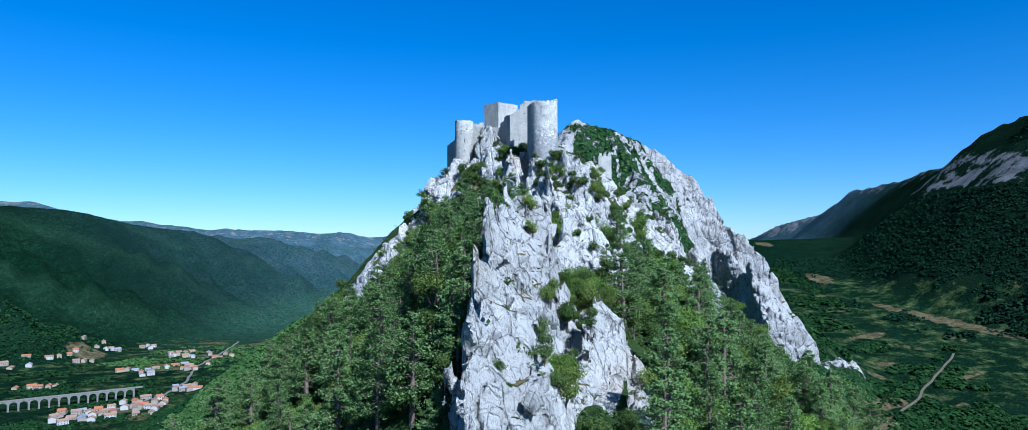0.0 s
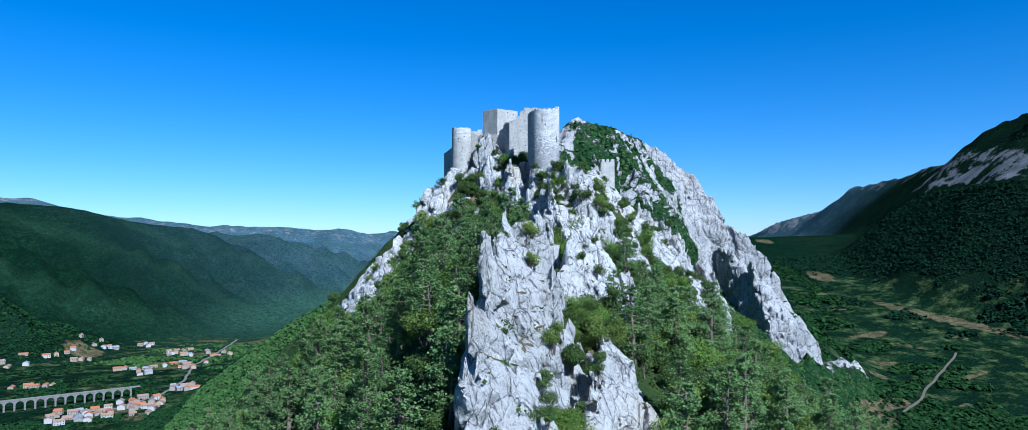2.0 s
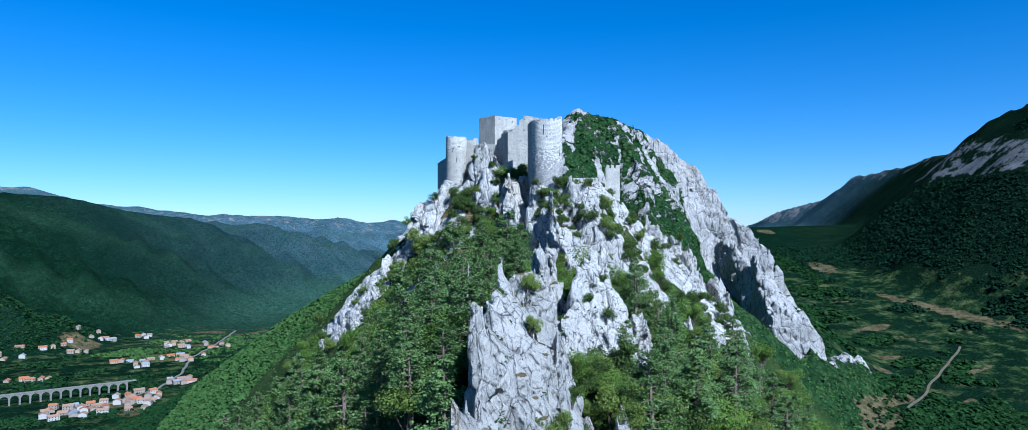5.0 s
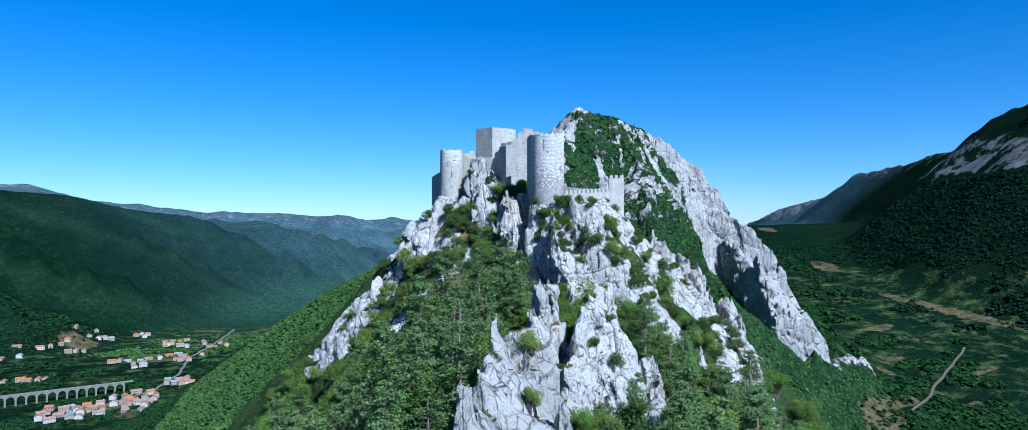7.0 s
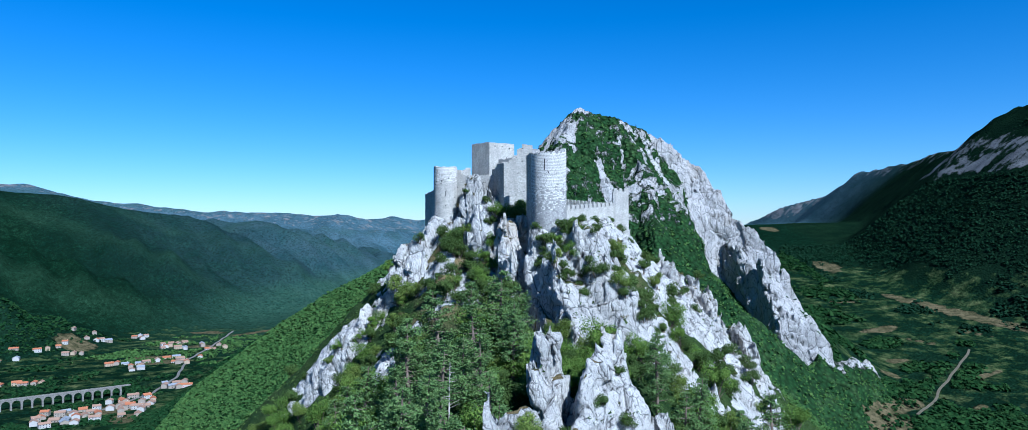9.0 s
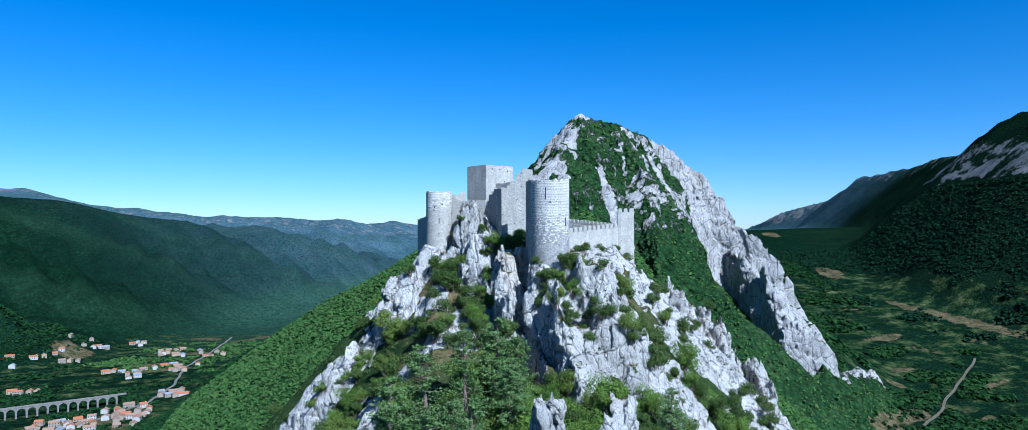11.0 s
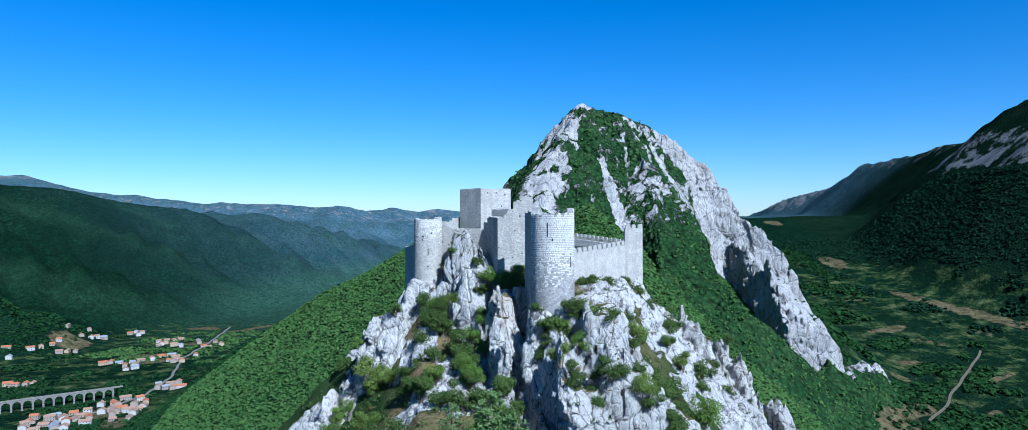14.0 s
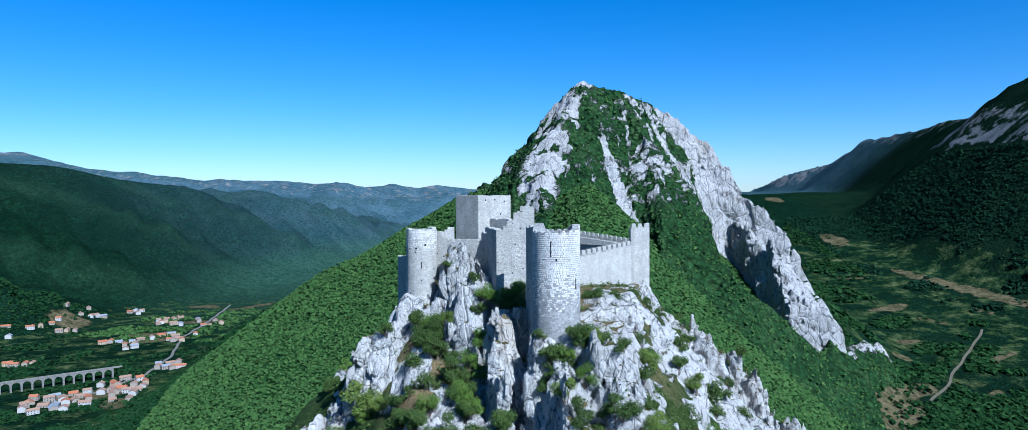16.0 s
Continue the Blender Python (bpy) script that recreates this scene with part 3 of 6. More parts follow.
def slab(x, y, crest, left, right, top=0.0, width=0.0, end=3.0):
    """A tilted slab of rock: its crest line of (x, y, z), sheer to the left of its way; to the right it leans by top over width, then breaks off."""
    best = np.full(np.shape(x), -1e9)
    for (ax, ay, az), (bx, by, bz) in zip(crest, crest[1:]):
        dx, dy = bx - ax, by - ay
        L = math.hypot(dx, dy)
        u = ((x - ax) * dx + (y - ay) * dy) / L
        v = ((x - ax) * dy - (y - ay) * dx) / L
        h = az + np.clip(u / L, 0, 1) * (bz - az) - end * (np.clip(-u, 0, None) + np.clip(u - L, 0, None))
        best = np.maximum(best, h - left * np.clip(-v, 0, None) - top * np.clip(v, 0, width) - right * np.clip(v - width, 0, None))
    return best


def crag_base(x, y):
    zc = np.interp(y, (-260, -200, -150, -120, -90, -60, -40, -20, -5, 10, 25, 60, 90, 130, 200), (-125, -98, -76, -63, -52, -44, -38, -33, -28, -21, -13.5, -16, -19, -48, -90))
    wl = np.interp(y, (-150, -100, -50, 0, 25, 90), (5, 8, 12, 22, 26, 6))
    wr = np.interp(y, (-150, -100, -50, 0, 25, 90), (5, 8, 10, 12, 14, 22))
    dl, dr = np.clip(-x - wl, 0, None), np.clip(x - wr, 0, None)
    steep = np.interp(y, (-120, -60, 0, 60), (0.56, 0.66, 1.0, 1.05))
    shelf = 9.0 * np.exp(-((x + 14.5) / 8.5) ** 2) * smooth(-130, -106, y) * smooth(-44, -66, y)      # wooded shelf beside the buttress
    return zc - steep * dl - steep * dr + shelf


FIN = ((-6.8, -124, -47.5), (-6.4, -114, -42.5), (-6.1, -104, -38.6), (-5.8, -95, -34.6), (-5.4, -87, -30.9), (-4.9, -82, -30.2))
BESIDE_SPIRE = ((3.0, -62, -40), (4.6, -54, -32), (6.8, -49.5, -28.6), (8.2, -46, -29.6))
ARETE = ((13.5, 42, -17.5), (17, 28, -22.5), (19, 17.7, -27), (20.6, 8, -31), (21.5, 0, -35.5), (21.9, -10, -43), (21.0, -22, -53))


def crag_ribs(x, y):
    parts = [
        slab(x, y, FIN, 7.0, 4.2, 0.95, 7.2, 3.2),                                                                          # front buttress, sheer on one side
        slab(x, y, ((-0.6, -119, -54.5), (0.6, -110, -52), (1.6, -103, -50)), 4.0, 4.0, 0.8, 2.6),                          # its lower slab
        slab(x, y, ((5.0, -105, -54.5), (6.4, -98, -50), (7.8, -92, -46.6), (8.4, -86, -46.6)), 4.0, 3.6, 1.0, 4.0),        # slab across the bushy cleft
        slab(x, y, ((11.4, -106, -58.5), (12.2, -99, -55), (12.6, -94, -53.5)), 4.0, 3.0, 0.8, 1.8),
        slab(x, y, ((-0.8, -51.8, -24.2), (-0.6, -51.2, -24.2)), 6.0, 6.0, 0.0, 0.2, 6.0),                                  # spire
        slab(x, y, ((-1.6, -54, -29.4), (-0.2, -50.5, -28.6)), 5.0, 5.0, 0.2, 1.2, 5.0),
        slab(x, y, ((-2.2, -57, -35.5), (-0.6, -51, -33.0)), 4.5, 4.0, 0.4, 2.6, 3.0),                                      # its foot
        slab(x, y, BESIDE_SPIRE, 4.5, 2.6, 0.9, 2.2, 3.4),                                                                  # crag beside the spire
        slab(x, y, ((7.6, -64, -45), (9.4, -56, -38.5), (10.6, -51, -34.6)), 4.5, 3.0, 0.8, 1.8, 2.6),
        slab(x, y, ((12.6, -62, -50), (13.8, -54, -43), (14.2, -48, -40.5)), 4.5, 3.0, 0.7, 1.6, 2.6),
        slab(x, y, ARETE, 2.8, 3.2, 0.5, 1.2, 2.4),                                                                         # arete below the curtain wall
        slab(x, y, ((23.5, 60, -20.5), (30, 46, -23.6), (34, 38, -26), (35.6, 31, -33), (36.2, 23, -43)), 3.2, 3.4, 0.4, 1.8, 2.4),
        slab(x, y, ((36.4, 50, -28.6), (39.4, 35, -31), (40.8, 28, -39), (41.6, 19, -49)), 3.4, 3.4, 0.4, 1.8, 2.4),        # knobs on the side of the valley
        slab(x, y, ((43, 45, -37), (46, 32, -39.4), (47.4, 22, -46), (47.4, 11, -53), (48, 2, -62)), 3.4, 3.0, 0.5, 1.8, 2.4),
        slab(x, y, ((29.8, -5, -47), (31.6, -8.5, -44.8), (33, -14, -50)), 3.6, 3.4, 0.3, 1.0, 3.0),
        slab(x, y, ((26, -10, -47), (27, -16, -49.5), (27.4, -22, -55)), 3.6, 3.4, 0.3, 1.0, 3.0),
        slab(x, y, ((-10.2, -1.5, -16.2), (-9.8, 2, -14.4), (-9.4, 6, -13)), 8.0, 4.0, 0.25, 3.6, 5.0),                     # pillar below the keep wall
        slab(x, y, ((-9.6, -4.2, -21), (-9.2, -1.0, -18.5)), 7.0, 4.0, 0.5, 3.0, 5.0),
        rib(x, y, -7.4, 9.5, -12.4, 3.0, 2.8, 90, 0.15, 2.8, 1.6, 1.5),      # ledge before the hall wall
        rib(x, y, 1, 0, -14.4, 4.5, 4.4, 90, 0.05, 3.6, 3.2, 1.5),           # rock under the round tower
        slab(x, y, ((4.6, -3, -14.2), (7.5, -8.5, -16), (10.6, -14, -22), (13, -19, -31), (14, -24, -40)), 1.1, 3.6, 0.5, 1.2, 2.4),
        slab(x, y, ((8, 6, -15), (12.4, 0, -19.5), (15.4, -6, -26), (17, -12, -35), (17.6, -18, -43)), 2.2, 3.4, 0.4, 1.4, 2.4),
        rib(x, y, 12, 42, -16.8, 44, 4.5, 79, -0.03, 1.8, 1.6, 1.4),         # crest under the curtain wall
        rib(x, y, 27, 28, -28, 9, 3.0, -30, -0.9, 2.4, 0.8, 1.6),
        rib(x, y, -24.5, 21, -12.0, 3.5, 3.2, 90, 0.0, 3.4, 3.4, 1.0),       # rock under the small tower
        slab(x, y, ((-36.6, 12.5, -31), (-34, 13.4, -20.6), (-30.4, 13.8, -16.9), (-27.5, 16.5, -13.8), (-24.5, 19, -12)), 5.0, 4.2, 0.4, 1.6, 3.6),
        slab(x, y, ((-32.4, 9.5, -28), (-30.4, 11, -22), (-28.6, 13, -18)), 4.0, 4.5, 0.5, 1.4, 4.0),
        slab(x, y, ((-62, 23, -57), (-53, 23, -43.8), (-45, 18, -35.4), (-38.5, 15.4, -28.8), (-35.4, 16.5, -27.6)), 4.0, 5.0, 0.85, 10.0, 3.6),      # long fin falling to the valley
        slab(x, y, ((-56, 13.5, -54.5), (-48, 9.5, -45), (-41.4, 7.6, -37.5)), 4.0, 4.0, 0.7, 5.0, 3.2),
        rib(x, y, -16.2, 18.2, -4.6, 1.6, 1.0, 0, 0.0, 3.8, 3.4, 2.8),          # rock below the keep
        rib(x, y, -13, 15, -9.5, 3.0, 2.0, 70, 0.2, 3.0, 2.6, 2.0),
        rib(x, y, -19.5, 20, -8.0, 1.5, 1.2, 90, 0.0, 3.6, 3.0, 2.0),
    ]
    parts.append(slab(x, y, ((3.8, -28, -36), (2.2, -20, -27.5), (-0.8, -8, -17.2), (-2.4, -3.2, -15.4)), 12.0, 3.0, 0.5, 7.0, 3.0))      # spur with a sheer side below the round tower
    return np.maximum.reduce(parts)


def crag_rock_height(x, y):
    """The bare ribs, fins and pillars."""
    wx = 2.2 * (fbm(x / 7, y / 7, x * 0, 2, 101) - 0.5)
    wy = 3.0 * (fbm(x / 7, y / 7, x * 0 + 7, 2, 111) - 0.5)
    cleft = -along([(-5.3, -2.5, 0), (-4.2, -10, 0), (-2.0, -21, 0)], x, y, 1.0)
    return -7.0 * smooth(2.3, 0.9, cleft) + crag_ribs(x + wx, y + wy) + 2.2 * (fbm(x / 8, y / 8, x * 0, 2, 161) - 0.5)


def crag_ground(x, y):
    """The slopes of soil and scrub from which the rock stands out."""
    wx = 2.2 * (fbm(x / 7, y / 7, x * 0, 2, 101) - 0.5)
    wy = 3.0 * (fbm(x / 7, y / 7, x * 0 + 7, 2, 111) - 0.5)
    cleft = -along([(-5.3, -2.5, 0), (-4.2, -10, 0), (-2.0, -21, 0)], x, y, 1.0)
    return -7.0 * smooth(2.3, 0.9, cleft) + crag_base(x + wx, y + wy) + 2.5 * (fbm(x / 12, y / 12, x * 0, 4, 121) - 0.5)


def crag_height(x, y):
    return np.maximum(crag_ground(x, y), crag_rock_height(x, y))


def rockiness(x, y):
    """How far bare rock stands out of the scrub, from the plan."""
    on_rib = smooth(-1.6, 0.8, crag_ribs(x, y) - crag_base(x, y))
    bare = 0.8 * np.maximum(smooth(0, 9, x) * smooth(-34, -12, y) * smooth(60, 44, x), smooth(-28, -12, y) * smooth(-46, -38, x) * smooth(3, -3, x))
    lumpy = fbm(x / 8, y / 8, x * 0, 4, 151)
    patch = np.where(x > 2, smooth(0.36, 0.50, lumpy), smooth(0.50, 0.60, lumpy))
    return np.clip(np.maximum(on_rib, bare * patch), 0, 1)


def crag_rock(P):
    n = normals_of(P)
    steep = smooth(0.70, 0.40, n[..., 2])
    return np.clip(0.30 * steep + 0.82 * rockiness(P[..., 0], P[..., 1]), 0, 1)


def crag_move(P):
    x, y, z = P[..., 0], P[..., 1], P[..., 2]
    e = 0.7
    n = np.stack((crag_ground(x - e, y) - crag_ground(x + e, y), crag_ground(x, y - e) - crag_ground(x, y + e), np.full(x.shape, 2 * e)), -1)
    n /= np.linalg.norm(n, axis=-1, keepdims=True)
    d = 1.2 * (fbm(x / 5, y / 5, z / 5, 3, 137, 0.5) - 0.5) + 1.6 * rockiness(x, y) * (blocks(x / 2.8, y / 2.8, z / 3.5, 147, 0.9, 0.4) - 0.5)
    return P + n * d[..., None]


def crag_bulge(x, y, z):
    """Blocks, ledges and fissures of the crag's rock."""
    lean = z + 0.35 * x + 1.0 * tnoise(x / 3, y / 3, z / 3, 2, 2)
    wob = 1.0 * (tnoise(x / 2.5, y / 2.5, z / 4, 4, 2) - 0.5)
    split = np.abs(tnoise(x / 7.0 + 0.03 * z, y / 7.0, z / 30, 6, 2) - 0.5)
    return (1.2 * (tnoise(x / 8.0, y / 8.0, z / 9.0, 1, 2) - 0.5) + 0.55 * (tnoise(x / 2.4, y / 2.4, z / 2.8, 3, 2, 0.6, True) - 0.6)
            + 1.9 * (facets((x + wob) / 5.4, (y - wob) / 5.4, lean / 9.5, 0.85, 0.24) - 0.5) + 0.60 * (facets((x + wob) / 2.1 + 9, (y + wob) / 2.1, lean / 3.2, 1.0, 0.36) - 0.5)
            - 0.9 * smooth(0.03, 0.006, split))


CRAG, CRAG_P = grid_object("cliff_slope", spread(-110, 120, 2, 430, 1.25), np.concatenate((np.linspace(-170, -130, 40)[:-1], np.linspace(-130, 25, 330), np.linspace(25.5, 150, 150))), crag_ground, M_CRAG,
                           [("rock", crag_rock), ("soil", lambda P: smooth(-24, -6, P[..., 1]) * smooth(26, 4, P[..., 0]) * smooth(-30, -23, P[..., 0]))], crag_move, flat=True,
                           label="steep slope of soil and scrub round the crag", category="slope")
RX, RY = np.arange(-66, 60, 0.42), np.arange(-130, 98, 0.42)
_, ROCK_TOP = solid_rock("cliff_crag", RX, RY, np.arange(-70, 1, 0.42), crag_rock_height, lambda x, y, h: h > crag_ground(x, y) - 2.5,
                         lambda x, y: crag_ground(x, y) - 4.5, crag_bulge, 2.6, M_CRAG, "jagged pale limestone crag with scrub in its gullies", "cliff")


# ---- helpers for things ----
def part(name, bm, material, parent=None, label="", smooth_faces=False):
    """Links a bmesh as one mesh object under a thing or a part."""
    me = bpy.data.meshes.new(name)
    bmesh.ops.recalc_face_normals(bm, faces=bm.faces)
    bm.to_mesh(me)
    bm.free()
    me.materials.append(material)
    if smooth_faces:
        me.polygons.foreach_set("use_smooth", np.full(len(me.polygons), True))
    ob = new(name, me)
    ob.parent = parent
    if label:
        ob["label"] = label
    return ob


def mesh_object(name, verts, faces, material, parent=None, label="", smooth_faces=False):
    me = bpy.data.meshes.new(name)
    me.from_pydata(verts, [], faces)
    me.materials.append(material)
    if smooth_faces:
        me.polygons.foreach_set("use_smooth", np.full(len(me.polygons), True))
    ob = new(name, me)
    ob.parent = parent
    if label:
        ob["label"] = label
    return ob


def bm_box(bm, x0, y0, z0, x1, y1, z1, m=None, bevel=0.0):
    r = bmesh.ops.create_cube(bm, size=1)
    t = Matrix.Translation(((x0 + x1) / 2, (y0 + y1) / 2, (z0 + z1) / 2)) @ Matrix.Diagonal((x1 - x0, y1 - y0, z1 - z0, 1))
    bmesh.ops.transform(bm, matrix=(m @ t) if m else t, verts=r["verts"])
    if bevel:
        edges = {e for v in r["verts"] for e in v.link_edges}
        bmesh.ops.bevel(bm, geom=list(edges), offset=bevel, segments=2, affect="EDGES")


def make_masonry(name, stone_w, stone_h, base, dark, holes=0.0, grain_mix=0.6):
    n = Nodes(name, 0.95, 0.08)
    grain, wide = n.noise(3.5, 8, 0.75), n.noise(0.35, 5, 0.65)
    streak = n.noise(0.8, 5, 0.65, n.stretch((1, 1, 0.15)))
    cell = n.stretch((1 / stone_w, 1 / stone_w, 1 / stone_h))
    wob = n.mix(0.10, cell, n.add("ShaderNodeTexNoise", {"Vector": n.coord, "Scale": 1.5}).outputs["Color"], "ADD")
    edge = n.cells(1.0, wob, "DISTANCE_TO_EDGE")
    shade = n.add("ShaderNodeSeparateColor", (n.cells(1.0, wob, "F1", "Color"),)).outputs[0]
    colour = n.ramp(shade, (0.05, dark), (0.4, base), (0.95, tuple(min(1, c * 1.22) for c in base)))
    colour = n.mix(n.ramp(wide, (0.33, 0.55), (0.62, 0.0)), colour, tuple(c * 0.60 for c in base))
    colour = n.mix(n.ramp(streak, (0.30, 0.5), (0.5, 0.0)), colour, tuple(c * 0.55 for c in base))
    colour = n.mix(n.ramp(edge, (0.0, 0.5), (0.07, 0.0)), colour, tuple(c * 0.40 for c in base))
    colour = n.mix(n.ramp(grain, (0.32, grain_mix), (0.5, 0.0)), colour, tuple(c * 0.45 for c in base))
    if holes:
        hole = n.cells(0.75, n.stretch((1, 1, 1.1)))
        colour = n.mix(n.ramp(hole, (holes, 1.0), (holes + 0.03, 0.0)), colour, (0.03, 0.03, 0.03))
    height = n.math("ADD", n.math("MINIMUM", edge, 0.15), n.math("MULTIPLY", grain, 0.35))
    return n.finish(colour, height, 0.22, 0.8)


M_WALL = make_masonry("rubble_masonry", 0.30, 0.18, (0.394, 0.377, 0.334), (0.31, 0.296, 0.264), 0.10)
M_KEEP = make_masonry("keep_masonry", 0.28, 0.17, (0.394, 0.377, 0.334), (0.317, 0.303, 0.271), 0.0)
M_ASHLAR = make_masonry("tower_mortar", 0.40, 0.25, (0.296, 0.289, 0.271), (0.211, 0.204, 0.197))
M_CURTAIN = make_masonry("curtain_masonry", 0.32, 0.20, (0.408, 0.391, 0.348), (0.352, 0.334, 0.299), 0.06, 0.4)


def make_stone():
    n = Nodes("tower_stone", 0.92, 0.2)
    per = n.geo.outputs["Random Per Island"]
    grain = n.noise(5.0, 8, 0.75)
    wide = n.noise(0.30, 5, 0.6, n.stretch((1, 1, 0.5)))
    colour = n.ramp(per, (0.0, (0.523, 0.5, 0.452)), (0.5, (0.59, 0.567, 0.514)), (1.0, (0.657, 0.634, 0.576)))
    colour = n.mix(n.ramp(wide, (0.35, 0.55), (0.6, 0.0)), colour, (0.315, 0.309, 0.3))
    colour = n.mix(n.ramp(grain, (0.35, 0.45), (0.48, 0.0)), colour, (0.267, 0.258, 0.248))
    return n.finish(colour, grain, 0.05, 0.7)


M_STONE = make_stone()
n = Nodes("dark_opening", 1.0, 0.0)
M_DARK = n.finish(n.ramp(n.noise(2.0), (0.3, (0.012, 0.012, 0.013)), (0.7, (0.03, 0.03, 0.03))))
n = Nodes("dry_turf", 1.0, 0.1)
M_TURF = n.finish(n.ramp(n.noise(2.5, 6, 0.7), (0.35, (0.06, 0.08, 0.025)), (0.65, (0.24, 0.20, 0.11))), n.noise(6.0, 4), 0.2)


def wall_sheet(bm, stations, thick):
    """A wall through stations of (x, y, z_bottom, z_top), thick to the left of its way, as one skin."""
    rows = []
    for i, (x, y, z0, z1) in enumerate(stations):
        (ax, ay), (bx, by) = (stations[j][:2] for j in (max(0, i - 1), min(len(stations) - 1, i + 1)))
        d = max(math.hypot(bx - ax, by - ay), 1e-6)
        nx, ny = -(by - ay) / d * thick, (bx - ax) / d * thick
        rows.append([bm.verts.new(p) for p in ((x, y, z0), (x, y, z1), (x + nx, y + ny, z1), (x + nx, y + ny, z0))])
    for a, b in zip(rows, rows[1:]):
        for i in range(4):
            j = (i + 1) % 4
            bm.faces.new((a[i], a[j], b[j], b[i]))
    bm.faces.new(rows[0])
    bm.faces.new(rows[-1][::-1])


def broken_wall(bm, a, b, z0, tops, thick, step=0.55, rough=0.16, seed=1):
    """A straight ruined wall from a to b; tops: (share of the way, height) pairs, with rubble unevenness on top."""
    rng = random.Random(seed)
    d = math.hypot(b[0] - a[0], b[1] - a[1])
    k = max(2, round(d / step))
    st, last = [], None
    for i in range(k + 1):
        f = i / k
        zt = float(np.interp(f, [t for t, _ in tops], [z for _, z in tops])) + rng.uniform(-rough, rough)
        x, y = a[0] + (b[0] - a[0]) * f, a[1] + (b[1] - a[1]) * f
        if last is not None:
            e = 0.03 / d
            st.append((x - (b[0] - a[0]) * e, y - (b[1] - a[1]) * e, z0, last))
        st.append((x, y, z0, zt))
        last = zt
    wall_sheet(bm, st, thick)


def ring_wall(bm, cx, cy, r, thick, z0, top, steps, batter=0.0):
    """A closed round wall; top(angle) gives its height."""
    rows = []
    for i in range(steps):
        b = 2 * math.pi * i / steps
        c, s_ = math.cos(b), math.sin(b)
        zt = top(math.degrees(b))
        rows.append([bm.verts.new((cx + q * c, cy + q * s_, z)) for q, z in ((r + batter, z0), (r, zt), (r - thick, zt), (r - thick, z0))])
    for i in range(steps):
        a, b = rows[i], rows[(i + 1) % steps]
        for k in range(3):
            bm.faces.new((a[k], b[k], b[k + 1], a[k + 1]))


def round_stones(cx, cy, r, z0, z1, stone_w, stone_h, seed, top=None):
    """Courses of squared stones standing proud of a round wall's mortar: vertices and faces."""
    rng = random.Random(seed)
    vs, fs = [], []
    z = z0
    while z < z1 - 0.08:
        h = stone_h * rng.uniform(0.85, 1.15)
        a = rng.uniform(0, 0.2)
        end = a + 2 * math.pi
        while a < end - 0.03:
            w = stone_w / r * rng.uniform(0.6, 1.4)
            w = min(w, end - a)
            zt = z + h
            limit = top(math.degrees(a + w / 2) % 360) if top else z1
            if zt <= limit + 0.05 and rng.random() > 0.012:
                out = rng.uniform(0.025, 0.06)
                g = 0.018
                i0 = len(vs)
                for rr, ga, gz in ((r - 0.05, 0.0, 0.0), (r + out, 0.03 / r, 0.025)):
                    for aa, zz in ((a + g / r + ga, z + g + gz), (a + w - g / r - ga, z + g + gz), (a + w - g / r - ga, zt - g - gz), (a + g / r + ga, zt - g - gz)):
                        q = rr + rng.uniform(-0.012, 0.012)
                        vs.append((cx + q * math.cos(aa), cy + q * math.sin(aa), zz))
                fs += [(i0 + 4, i0 + 5, i0 + 6, i0 + 7), (i0, i0 + 1, i0 + 5, i0 + 4), (i0 + 1, i0 + 2, i0 + 6, i0 + 5), (i0 + 2, i0 + 3, i0 + 7, i0 + 6), (i0 + 3, i0, i0 + 4, i0 + 7)]
            a += w
        z += h
    return vs, fs


# ---- the castle ----
castle = tagged(new("castle"), "ruined grey stone castle on top of a limestone crag", "castle")


def tower_top(a):
    """Broken rim of the round tower: it stands highest on the valley side."""
    return (0.0 + 0.8 * smooth(48, 20, np.array(abs((a + 170) % 360 - 180.0))) + 0.9 * smooth(26, 12, np.array(abs((a - 150 + 180) % 360 - 180.0)))
            + 0.12 * math.sin(a * 0.9) + 0.16 * math.sin(a * 0.31 + 1) - 0.08)


bm = bmesh.new()
ring_wall(bm, 0, 0, 3.46, 1.0, -22, tower_top, 120, 0.10)
nt = part("round_tower", bm, M_ASHLAR, castle, "tall round tower of pale coursed stone")
vs, fs = round_stones(0, 0, 3.46, -21.5, 2.0, 0.46, 0.29, 5, tower_top)
stones = mesh_object("stonework", vs, fs, M_STONE, nt)
tagged(stones, kind="stuff")
bm = bmesh.new()
bmesh.ops.create_cone(bm, cap_ends=True, segments=40, radius1=2.5, radius2=2.3, depth=0.6, matrix=Matrix.Translation((0, 0, -0.75)))
part("tower_floor", bm, M_TURF, nt, "turf on the ruined tower's floor")


def slit(parent, ang, z0, z1, r=3.46, cx=0, cy=0, w=0.11):
    bm = bmesh.new()
    bm_box(bm, -0.1, -w / 2, z0, 0.12, w / 2, z1, pose(cx, cy, 0, 0, 0, ang) @ pose(r, 0, 0))
    part("arrow_slit", bm, M_DARK, parent, "narrow dark arrow slit")


slit(nt, -103, -3.6, -1.4)
slit(nt, -90, -4.3, -3.9, w=0.20)
slit(nt, -38, -8.4, -6.8)

